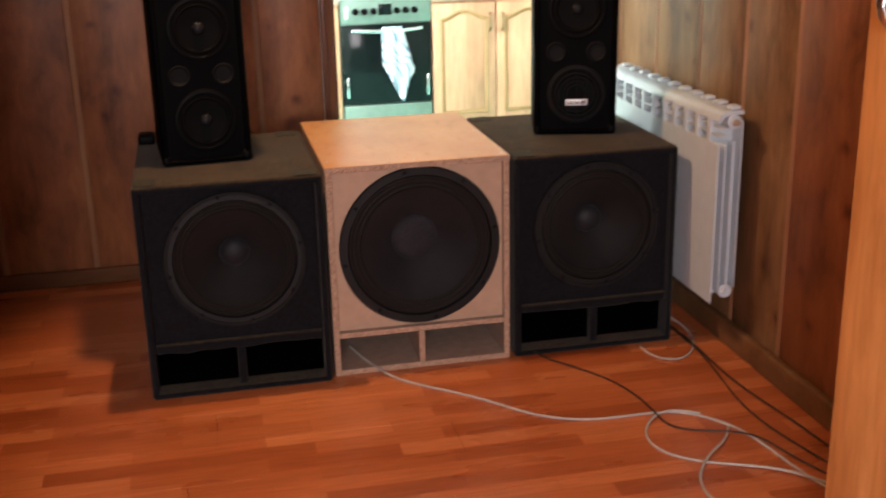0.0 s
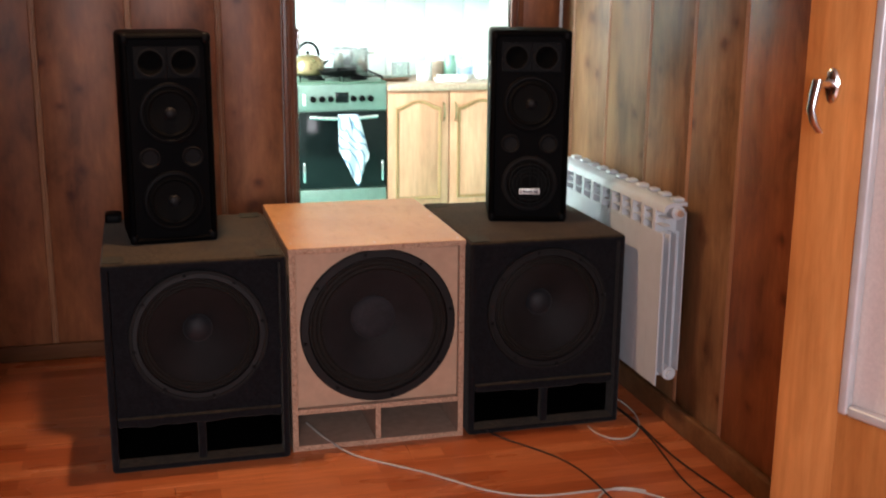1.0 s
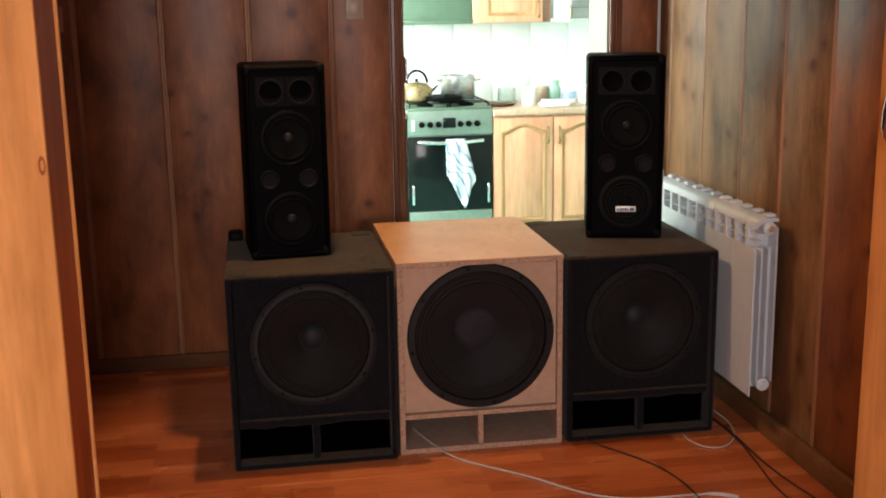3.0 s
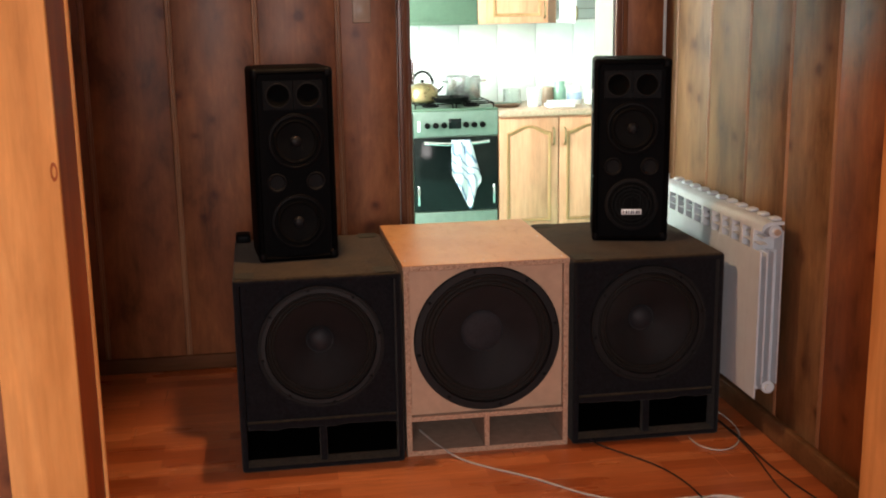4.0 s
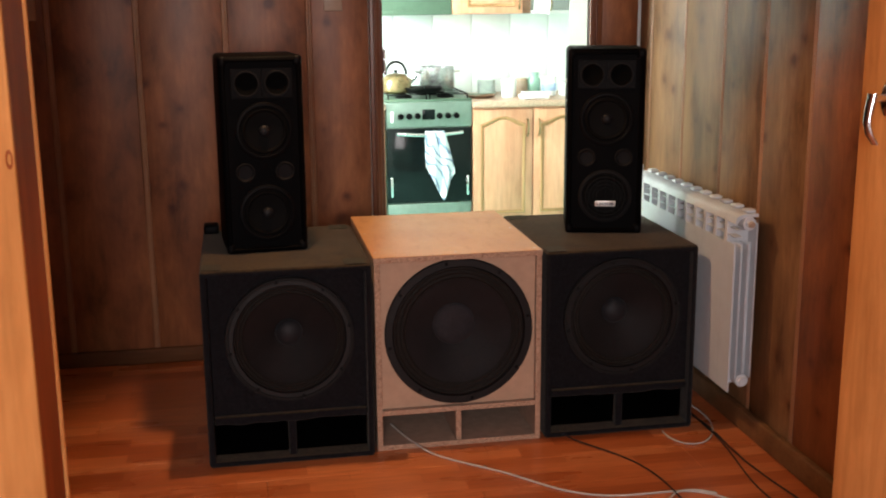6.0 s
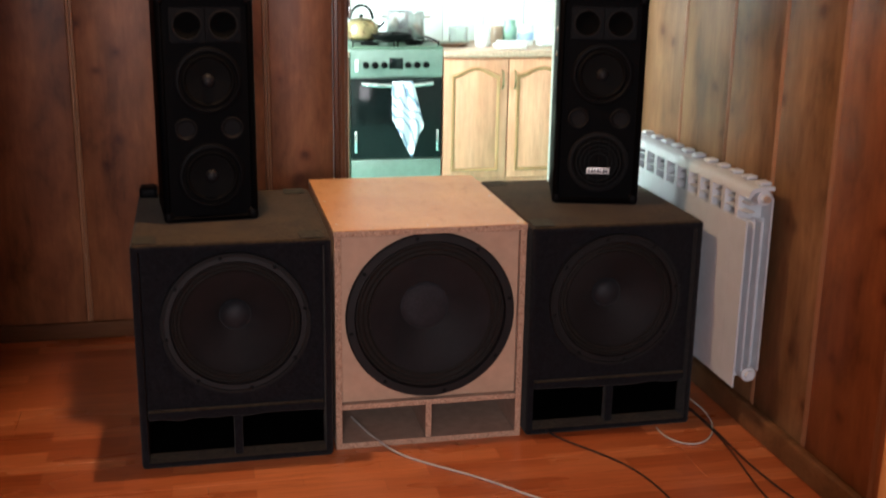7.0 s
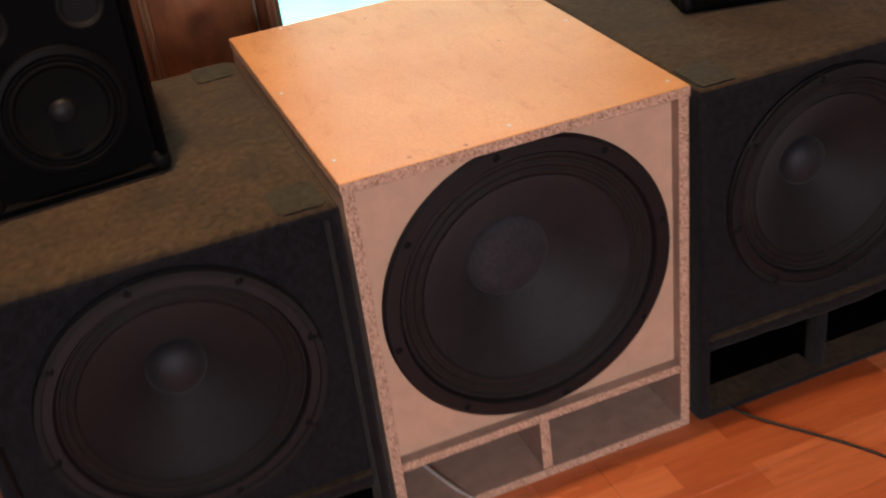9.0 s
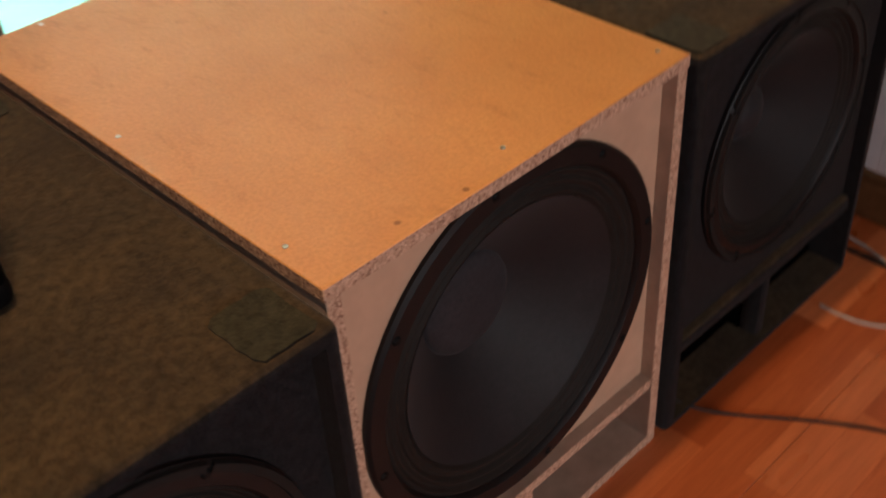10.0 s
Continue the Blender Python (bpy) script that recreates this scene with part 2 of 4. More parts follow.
FLOOR = laminate()
# the last colour is the lamplit tone painted on upward faces
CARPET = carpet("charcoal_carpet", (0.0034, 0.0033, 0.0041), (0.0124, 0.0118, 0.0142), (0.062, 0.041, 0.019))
CARPET_PATCH = carpet("pressed_carpet", (0.006, 0.006, 0.006), (0.018, 0.017, 0.014), (0.038, 0.034, 0.019))
CARPET_SEAM = carpet("cut_carpet_seam", (0.003, 0.003, 0.003), (0.009, 0.008, 0.007), (0.008, 0.007, 0.006))
CHIP = chipboard("raw_chipboard_edge")
TOP_BOARD = hardboard()
BAFFLE = flat("bare_pale_board", (0.445, 0.283, 0.186), 0.6, vary=0.08, scale=30.0, bump=0.1)
INNER_BOARD = flat("raw_inner_board", (0.34, 0.24, 0.18), 0.75, vary=0.15, scale=40.0, bump=0.2)
CONE = paper_cone("paper_cone", (0.0105, 0.0090, 0.0100))
SIDE_CONE = paper_cone("brown_black_cone", (0.0075, 0.0056, 0.0058), 0.66, 0.2)
SIDE_CAP = paper_cone("dark_domed_cap", (0.0105, 0.0100, 0.0120), 0.6, 0.25)
CAP = paper_cone("paper_dust_cap", (0.0215, 0.0192, 0.0218), 0.75, 0.15)
RUBBER = flat("black_foam_gasket", (0.0036, 0.0031, 0.0034), 0.55, vary=0.25, scale=60.0, bump=0.2, spec=0.3)
GASKET = flat("worn_grey_gasket", (0.0062, 0.0053, 0.0048), 0.75, vary=0.4, scale=50.0, bump=0.25, spec=0.25)
SURROUND = flat("pleated_cloth_surround", (0.013, 0.0105, 0.009), 0.7, vary=0.25, scale=80.0, spec=0.15)
VINYL = flat("black_vinyl", (0.0016, 0.0014, 0.0016), 0.55, vary=0.3, scale=70.0, bump=0.35, spec=0.03)
PLASTIC = flat("black_plastic", (0.003, 0.0027, 0.003), 0.5, vary=0.2, scale=40.0, spec=0.05)
SOFT_METAL = flat("dull_grey_cap", (0.008, 0.0075, 0.0085), 0.5, 0.0, vary=0.2, scale=50.0, spec=0.15)
BADGE = flat("silver_badge", (0.72, 0.72, 0.72), 0.35, 0.2, vary=0.08)
BADGE_PRINT = flat("badge_print", (0.05, 0.05, 0.06), 0.5)
ENAMEL = flat("white_radiator_enamel", (0.55, 0.58, 0.61), 0.33, vary=0.05, scale=25.0)
CHROME = flat("chrome", (0.72, 0.72, 0.73), 0.16, 1.0, vary=0.06)
ALUMINIUM = flat("dull_silver_bead", (0.62, 0.63, 0.65), 0.4, 0.35, vary=0.08)
SCREW = flat("zinc_screw", (0.6, 0.58, 0.52), 0.35, 1.0, vary=0.1)
STEEL = flat("brushed_steel", (0.22, 0.30, 0.26), 0.36, 0.6, vary=0.08, scale=30.0)
STEEL_DARK = flat("grey_hood_steel", (0.10, 0.17, 0.12), 0.45, 0.2, vary=0.1)
OVEN_GLASS = flat("black_oven_glass", (0.005, 0.008, 0.008), 0.10, vary=0.2, spec=0.18)
IRON = flat("black_iron", (0.005, 0.005, 0.005), 0.6, vary=0.3, scale=60.0, spec=0.08)
BRASS = flat("worn_brass_enamel", (0.30, 0.23, 0.12), 0.28, 0.8, vary=0.2, scale=35.0)
TILE = flat("pale_glazed_tile", (0.80, 0.90, 0.88), 0.18, vary=0.05, scale=7.0)
GROUT = flat("grey_grout", (0.34, 0.38, 0.36), 0.9, vary=0.15)
KITCHEN_FLOOR = flat("pale_kitchen_vinyl", (0.24, 0.54, 0.47), 0.3, vary=0.07, scale=9.0)
PLASTER = flat("white_plaster", (0.70, 0.71, 0.68), 0.85, vary=0.05, scale=6.0, bump=0.15)
CEILING = flat("white_ceiling_paint", (0.74, 0.72, 0.68), 0.9, vary=0.04, scale=5.0, bump=0.1)
GREY_PAINT = flat("grey_painted_reveal", (0.26, 0.26, 0.225), 0.6, vary=0.08, scale=12.0)
WORKTOP = flat("speckled_tan_worktop", (0.48, 0.33, 0.24), 0.4, vary=0.3, scale=140.0)
WHITE_CABLE = flat("dusty_white_cable", (0.46, 0.41, 0.37), 0.5, vary=0.12, scale=60.0)
BLACK_CABLE = flat("black_cable", (0.012, 0.011, 0.012), 0.5, vary=0.2)
IVORY = flat("ivory_plastic", (0.40, 0.28, 0.20), 0.4, vary=0.06)
WHITE = flat("white_glaze", (0.80, 0.82, 0.82), 0.25, vary=0.04)
GREEN = flat("green_glass_jar", (0.28, 0.50, 0.40), 0.15, vary=0.15)
BROWN = flat("brown_jar", (0.16, 0.08, 0.04), 0.3, vary=0.2)
BLUE = flat("blue_print", (0.30, 0.42, 0.62), 0.4, vary=0.15)
TOWEL = towel_cloth()
POT_STEEL = flat("bright_pot_steel", (0.46, 0.48, 0.48), 0.25, 0.8, vary=0.06)
TAN_JAR = flat("tan_jar", (0.33, 0.24, 0.17), 0.35, vary=0.15)
TOWER_CONE = flat("black_tower_cone", (0.0028, 0.0024, 0.0022), 0.6, vary=0.3, scale=90.0, bump=0.2, spec=0.05)
TOWER_RIM = flat("faint_grey_rim", (0.0085, 0.0078, 0.0080), 0.6, vary=0.2, scale=60.0, spec=0.06)
# near black that stands for the shade inside recesses
THROAT = flat("recess_shade_black", (0.0012, 0.0012, 0.0012), 0.8, vary=0.2, spec=0.04)


def glazing(name, tint, rough, clear=0.9):
    s = Surface(name, rough)
    s.b.inputs["Transmission Weight"].default_value = clear
    s.b.inputs["IOR"].default_value = 1.45
    f = s.noise(s.place(), 130.0, 4.0, 0.7)
    s.colour(s.ramp(f, [(0.3, tuple(x * 0.85 for x in tint)), (0.7, tint)]))
    return s.bump(f, 0.6, 0.003).m


FROSTED = glazing("patterned_door_glass", (0.95, 0.82, 0.77), 0.35, 0.30)
CLEAR = glazing("clear_glass", (0.90, 0.97, 0.95), 0.05)


# ---- mesh helpers ----
def finish(bm, name, mats, sharp=38):
    bmesh.ops.recalc_face_normals(bm, faces=bm.faces)
    for e in bm.edges:
        if len(e.link_faces) == 2 and e.calc_face_angle(0) > radians(sharp):
            e.smooth = False
    for f in bm.faces:
        f.smooth = True
    me = bpy.data.meshes.new(name)
    bm.to_mesh(me)
    bm.free()
    for m in mats if isinstance(mats, (list, tuple)) else [mats]:
        me.materials.append(m)
    return me


def part(name, bm, mats, parent, label=""):
    ob = new(name, finish(bm, name, mats))
    ob.parent = parent
    return tagged(ob, label)


def thing(name, at, label, category, group="", kind=""):
    ob = new(name)
    ob.empty_display_size = 0.1
    ob.matrix_world = at
    return tagged(ob, label, category, group, kind)


def block(bm, x0, x1, y0, y1, z0, z1, bevel=0.0, segs=2):
    r = bmesh.ops.create_cube(bm, size=1.0)
    vs = r["verts"]
    for v in vs:
        v.co = Vector(((x0 + x1) / 2 + v.co.x * (x1 - x0), (y0 + y1) / 2 + v.co.y * (y1 - y0), (z0 + z1) / 2 + v.co.z * (z1 - z0)))
    if bevel:
        es = list({e for v in vs for e in v.link_edges})
        bmesh.ops.bevel(bm, geom=es, offset=bevel, segments=segs, affect="EDGES", profile=0.5)
    return bm


def boxed(x0, x1, y0, y1, z0, z1, bevel=0.0, segs=2):
    return block(bmesh.new(), x0, x1, y0, y1, z0, z1, bevel, segs)


def lathe(bm, profile, centre=(0, 0, 0), axis="y", segs=64, arc=(0.0, 1.0)):
    """Turns (radius, height) pairs about an axis; arc keeps a stretch of the full turn."""
    full = arc == (0.0, 1.0)
    n = segs if full else max(3, int(segs * (arc[1] - arc[0])))
    rows = []
    for r, h in profile:
        row = []
        for k in range(n if full else n + 1):
            a = 2 * math.pi * (arc[0] + (arc[1] - arc[0]) * k / n)
            u, w = r * math.cos(a), r * math.sin(a)
            co = (u, h, w) if axis == "y" else (u, w, h) if axis == "z" else (h, u, w)
            row.append(bm.verts.new(Vector(centre) + Vector(co)))
            if r == 0:
                break
        rows.append(row)
    for a, b in zip(rows, rows[1:]):
        m = max(len(a), len(b))
        for k in range(m if full else m - 1):
            j = (k + 1) % m
            q = [a[k % len(a)], a[j % len(a)], b[j % len(b)], b[k % len(b)]]
            q = [v for i, v in enumerate(q) if v not in q[:i]]
            if len(q) > 2:
                bm.faces.new(q)
    return bm


def tube(bm, p, q, r, segs=10):
    """A closed round bar from p to q."""
    p, q = Vector(p), Vector(q)
    turn = (q - p).to_track_quat("Z", "Y")
    rings = [[bm.verts.new(c + turn @ Vector((r * math.cos(2 * math.pi * k / segs), r * math.sin(2 * math.pi * k / segs), 0))) for k in range(segs)] for c in (p, q)]
    for k in range(segs):
        bm.faces.new((rings[0][k], rings[0][(k + 1) % segs], rings[1][(k + 1) % segs], rings[1][k]))
    bm.faces.new(rings[0][::-1])
    bm.faces.new(rings[1])
    return bm


def holed_plate(x0, x1, z0, z1, y0, y1, cx, cz, r, segs=64):
    """An upright plate from y0 to y1 with a round hole."""
    bm = bmesh.new()
    angles = [2 * math.pi * k / segs for k in range(segs)]
    angles += [math.atan2(z - cz, x - cx) % (2 * math.pi) for x in (x0, x1) for z in (z0, z1)]
    rings = {}
    angles = sorted(set(angles))
    for tag_, y in (("f", y0), ("b", y1)):
        inner, outer = [], []
        for a in angles:
            c, s = math.cos(a), math.sin(a)
            reach = min(((x1 if c > 0 else x0) - cx) / c if abs(c) > 1e-6 else 9, ((z1 if s > 0 else z0) - cz) / s if abs(s) > 1e-6 else 9)
            inner.append(bm.verts.new((cx + r * c, y, cz + r * s)))
            outer.append(bm.verts.new((cx + reach * c, y, cz + reach * s)))
        rings[tag_] = (inner, outer)
    n = len(angles)
    (fi, fo), (bi, bo) = rings["f"], rings["b"]
    for k in range(n):
        j = (k + 1) % n
        bm.faces.new((fi[k], fo[k], fo[j], fi[j]))
        bm.faces.new((bi[k], bi[j], bo[j], bo[k]))
        bm.faces.new((fi[k], fi[j], bi[j], bi[k]))
        bm.faces.new((fo[k], bo[k], bo[j], fo[j]))
    return bm


def cable(name, points, radius, material, label):
    cu = bpy.data.curves.new(name, "CURVE")
    cu.dimensions, cu.bevel_depth, cu.bevel_resolution, cu.resolution_u = "3D", radius, 3, 10
    sp = cu.splines.new("NURBS")
    sp.points.add(len(points) - 1)
    for p, c in zip(sp.points, points):
        p.co = (*c, 1)
    sp.use_endpoint_u, sp.order_u = True, 4
    cu.materials.append(material)
    return tagged(new(name, cu), label, "cable", "loose cables")


def structure(name, bm, mats, label, category):
    return tagged(new(name, finish(bm, name, mats)), label, category, "", "structure")


# ---- the rooms ----
WEST, EAST, NORTH, SOUTH = -2.2, 1.635, 4.0, 1.225
HEIGHT = 2.5
DOOR_L, DOOR_R, DOOR_H = 0.613, 1.424, 2.03
KFLOOR, KBACK = -0.07, 6.78

bm = bmesh.new()
for x0, x1, z0, z1 in ((WEST, DOOR_L - 0.03, -0.1, HEIGHT), (DOOR_R, EAST + 0.2, -0.1, HEIGHT), (DOOR_L - 0.03, DOOR_R, DOOR_H, HEIGHT)):
    block(bm, x0, x1, NORTH + 0.014, NORTH + 0.2, z0, z1)
wall_north = structure("wall_north", bm, PLASTER, "wood-panelled wall with a doorway to the kitchen", "wall")
wall_east = structure("wall_east", boxed(EAST + 0.014, EAST + 0.2, 1.10, NORTH + 0.014, -0.1, HEIGHT), PLASTER, "wall clad in varnished pine boards behind the radiator", "wall")
wall_west = structure("wall_west", boxed(WEST - 0.15, WEST, SOUTH - 0.125, NORTH + 0.2, -0.1, HEIGHT), PANEL, "plain varnished pine wall", "wall")
ceiling = structure("ceiling", boxed(WEST - 0.15, 3.6, -2.6, KBACK + 0.2, HEIGHT, HEIGHT + 0.12), CEILING, "plain white painted ceiling", "ceiling")
subfloor = structure("subfloor", boxed(WEST - 0.15, EAST + 0.95, -2.6, NORTH + 0.1, -0.16, -0.009), INNER_BOARD, "bare board under the laminate", "floor")

# partition between hall and room, with a wide opening
bm = bmesh.new()
block(bm, WEST, -0.3558, 1.791, 1.985, 0, HEIGHT)
block(bm, -0.3558, EAST, 1.791, 1.985, 2.16, HEIGHT)
structure("wall_south", bm, PANEL, "dark panelled partition ending at the wide opening", "wall")
bm = bmesh.new()
block(bm, WEST - 0.15, WEST, -2.6, SOUTH - 0.125, -0.1, HEIGHT)
block(bm, EAST + 0.014, EAST + 0.2, -2.4, 0.36, -0.1, HEIGHT)
block(bm, EAST + 0.014, EAST + 0.2, 0.36, 1.10, 2.06, HEIGHT)
block(bm, WEST, -0.97, -2.6, -2.4, -0.1, HEIGHT)
block(bm, 0.37, EAST + 0.95, -2.6, -2.4, -0.1, HEIGHT)
block(bm, -0.97, 0.37, -2.6, -2.4, -0.1, 0.88)
block(bm, -0.97, 0.37, -2.6, -2.4, 2.32, HEIGHT)
block(bm, EAST + 0.82, EAST + 0.95, -2.4, SOUTH, -0.1, HEIGHT)
structure("wall_hall", bm, PANEL, "panelled walls of the hall with a window and a side door", "wall")

# kitchen shell
bm = bmesh.new()
block(bm, -0.7, 3.5, KBACK + 0.012, KBACK + 0.15, -0.2, HEIGHT)
block(bm, 3.35, 3.5, NORTH + 0.2, KBACK + 0.012, -0.2, HEIGHT)
for y0, y1, z0, z1 in ((NORTH + 0.2, 4.68, -0.2, HEIGHT), (6.02, KBACK + 0.012, -0.2, HEIGHT), (4.68, 6.02, -0.2, 0.9), (4.68, 6.02, 2.28, HEIGHT)):
    block(bm, -0.85, -0.7, y0, y1, z0, z1)
block(bm, EAST + 0.2, 3.35, NORTH + 0.1, NORTH + 0.2, -0.2, HEIGHT)
structure("wall_kitchen", bm, PLASTER, "pale plaster kitchen walls with a window", "wall")
structure("kitchen_floor", boxed(-0.7, 3.35, NORTH + 0.1, KBACK, KFLOOR - 0.06, KFLOOR), KITCHEN_FLOOR, "pale glossy vinyl kitchen floor", "floor")
structure("threshold", boxed(DOOR_L - 0.03, DOOR_R, NORTH - 0.01, NORTH + 0.2, -0.03, 0.003, 0.003), PANEL_TRIM, "dark wooden threshold between room and kitchen", "threshold")

# kitchen doorway frame
door_frame = thing("door_1", pose(0, 0, 0), "dark brown wooden door frame round the kitchen doorway", "door frame", kind="structure")
part("jamb", boxed(DOOR_L - 0.03, DOOR_L, NORTH - 0.004, NORTH + 0.2, 0, DOOR_H), PANEL_TRIM, door_frame)
part("reveal", boxed(DOOR_R - 0.004, DOOR_R - 0.0002, NORTH - 0.003, NORTH + 0.242, 0.004, DOOR_H), GREY_PAINT, door_frame, "grey painted reveal")
for nm, x0, x1 in (("casing", DOOR_L - 0.052, DOOR_L - 0.012), ("casing", DOOR_R + 0.003, DOOR_R + 0.052)):
    part(nm, boxed(x0, x1, NORTH - 0.022, NORTH - 0.0045, 0.0, DOOR_H + 0.05, 0.005, 3), PANEL_TRIM, door_frame)
    mid = (x0 + x1) / 2
    part("casing_bead", lathe(bmesh.new(), [(0.0, 0.0), (0.006, 0.0), (0.006, DOOR_H + 0.04), (0, DOOR_H + 0.04)], (mid, NORTH - 0.023, 0), "z", 10), PANEL_TRIM, door_frame)
part("head_casing", boxed(DOOR_L - 0.011, DOOR_R + 0.002, NORTH - 0.022, NORTH - 0.0045, DOOR_H + 0.002, DOOR_H + 0.05, 0.005), PANEL_TRIM, door_frame)
for z in (0.42, 1.14):
    bm = tube(bmesh.new(), (DOOR_L + 0.004, NORTH - 0.012, z - 0.045), (DOOR_L + 0.004, NORTH - 0.012, z + 0.045), 0.0065)
    block(bm, DOOR_L + 0.0003, DOOR_L + 0.003, NORTH - 0.008, NORTH + 0.03, z - 0.05, z + 0.05, 0.001)
    part("hinge", bm, CHROME, door_frame, "small worn metal hinge")

# clad end of the partition at the wide opening, honey veneer
hall_frame = thing("door_2", pose(0, 0, 0), "honey-coloured veneered lining of the wide opening", "door frame", kind="structure")
part("casing", boxed(-0.482, -0.3400, 1.772, 1.7905, 0, 2.2, 0.004, 3), DOOR_WOOD, hall_frame)
part("jamb", boxed(-0.3555, -0.3402, 1.7907, 1.9865, 0, 2.158), SHADED_JAMB, hall_frame, "inner face coloured reddish brown as in shade")
part("stop", boxed(-0.3552, -0.3340, 1.9867, 2.004, 0, 2.18, 0.003, 3), DOOR_WOOD, hall_frame)
part("head", boxed(-0.3368, EAST - 0.001, 1.772, 1.985, 2.1585, 2.1595), DOOR_WOOD, hall_frame)
bm = lathe(bmesh.new(), [(0.0105, 0.0), (0.0105, -0.002), (0.0065, -0.003), (0.0055, 0.004), (0.0, 0.005)], (0, 0, 0), "y", 20)
for v in bm.verts:
    v.co = Vector((v.co.x * 0.6 - 0.3490, v.co.y + 1.7715, v.co.z * 1.7 + 1.115))
part("bolt_hole", bm, SHADED_JAMB, hall_frame, "small oval bolt hole")
side_frame = thing("door_4", pose(0, 0, 0), "honey veneered frame of the side doorway", "door frame", kind="structure")
for y0, y1 in ((0.361, 0.39), (1.07, 1.099)):
    part("jamb", boxed(EAST - 0.006, EAST + 0.2, y0, y1, 0, 2.058), DOOR_WOOD, side_frame)
part("head", boxed(EAST - 0.006, EAST + 0.2, 0.3905, 1.0695, 2.03, 2.058), DOOR_WOOD, side_frame)


# open glazed door leaf
def glazed_door(at):
    d = thing("door_3", at, "open honey-veneered glazed door with a silver-framed pane", "door", kind="structure")
    W, H, T, S, B = 0.775, 2.03, 0.02, 0.150, 0.53
    part("stile", boxed(W - S, W, -T, T, 0.008, H, 0.003, 2), LEAF_WOOD, d)
    part("stile", boxed(0.0, S, -T, T, 0.008, H, 0.003, 2), LEAF_WOOD, d)
    part("rail", boxed(S, W - S, -T, T, 0.008, B, 0.002), LEAF_WOOD, d)
    part("rail", boxed(S, W - S, -T, T, 1.88, H, 0.002), LEAF_WOOD, d)
    part("pane", boxed(S, W - S, -0.003, 0.003, B, 1.88), FROSTED, d, "patterned translucent glass pane")
    for x0, x1, z0, z1 in ((W - S - 0.022, W - S, B, 1.88), (S, S + 0.022, B, 1.88), (S + 0.0225, W - S - 0.0225, B, B + 0.022), (S + 0.0225, W - S - 0.0225, 1.858, 1.88)):
        for y0, y1 in ((0.0035, T + 0.006), (-T - 0.006, -0.0035)):
            part("bead", boxed(x0, x1, y0, y1, z0, z1, 0.006, 3), ALUMINIUM, d, "silver glazing bead")
    hx, hz = W - 0.070, 1.178
    bm = lathe(bmesh.new(), [(0.0, 0.0), (0.017, 0.0), (0.017, 0.006), (0.013, 0.010), (0.0, 0.010)], (0, 0, 0), "y", 28)
    for v in bm.verts:
        v.co = Vector((hx + v.co.x, T + v.co.y, hz + v.co.z * 2.0))
    plate = part("handle_plate", bm, CHROME, d, "oval metal handle plate")
    bm = tube(bmesh.new(), (hx, T + 0.008, hz + 0.004), (hx, T + 0.052, hz + 0.004), 0.0085, 14)
    part("handle_neck", bm, CHROME, plate)
    bm = bmesh.new()
    spine = [(hx, T + 0.05, hz + 0.014), (hx + 0.002, T + 0.056, hz - 0.02), (hx + 0.003, T + 0.058, hz - 0.045), (hx - 0.002, T + 0.054, hz - 0.068), (hx - 0.010, T + 0.044, hz - 0.088)]
    rows = []
    for i, c in enumerate(spine):
        w = (0.011, 0.0105, 0.0095, 0.0095, 0.008)[i]
        rows.append([bm.verts.new((c[0] + w * math.cos(a), c[1] + 0.65 * w * math.sin(a), c[2])) for a in [2 * math.pi * k / 12 for k in range(12)]])
    for a, b in zip(rows, rows[1:]):
        for k in range(12):
            bm.faces.new((a[k], a[(k + 1) % 12], b[(k + 1) % 12], b[k]))
    bm.faces.new(rows[0])
    bm.faces.new(rows[-1][::-1])
    part("handle_lever", bm, CHROME, plate, "polished metal lever")
    return d


glazed_door(Matrix.Translation((1.60, 1.115, 0)) @ pose(0, 0, 0, 0, 0, 109.2))

# baseboards
for nm, a in (("baseboard_north", (WEST, DOOR_L - 0.054, NORTH - 0.019, NORTH - 0.0005, 0.0, 0.06)), ("baseboard_east", (EAST - 0.026, EAST - 0.0005, 1.13, NORTH - 0.021, 0.0, 0.075))):
    structure(nm, boxed(*a, 0.007, 3), DARK_BASE if nm == "baseboard_north" else BASEBOARD, "brown wooden baseboard along the panelled wall", "baseboard")

# light switches on the panelled wall
for x, z in ((0.428, 1.375), (-0.668, 1.352)):
    sw = thing("light_switch", pose(x, NORTH, z), "flat beige light switch on the panelled wall", "light switch", "light switches")
    part("plate", boxed(-0.034, 0.034, -0.012, -0.0005, -0.045, 0.045, 0.004, 3), IVORY, sw)
    part("rocker", boxed(-0.022, 0.022, -0.016, -0.0122, -0.028, 0.028, 0.002), IVORY, sw)


# ---- loudspeakers ----
def screw_heads(parent, cx, cz, y, r, n, turn=0.0, size=0.006):
    for k in range(n):
        a = turn + 2 * math.pi * k / n
        part("screw", lathe(bmesh.new(), [(0.0, -0.003), (size * 0.6, -0.003), (size, -0.0012), (size, 0.0)], (cx + r * math.cos(a), y, cz + r * math.sin(a)), "y", 10), IRON, parent)


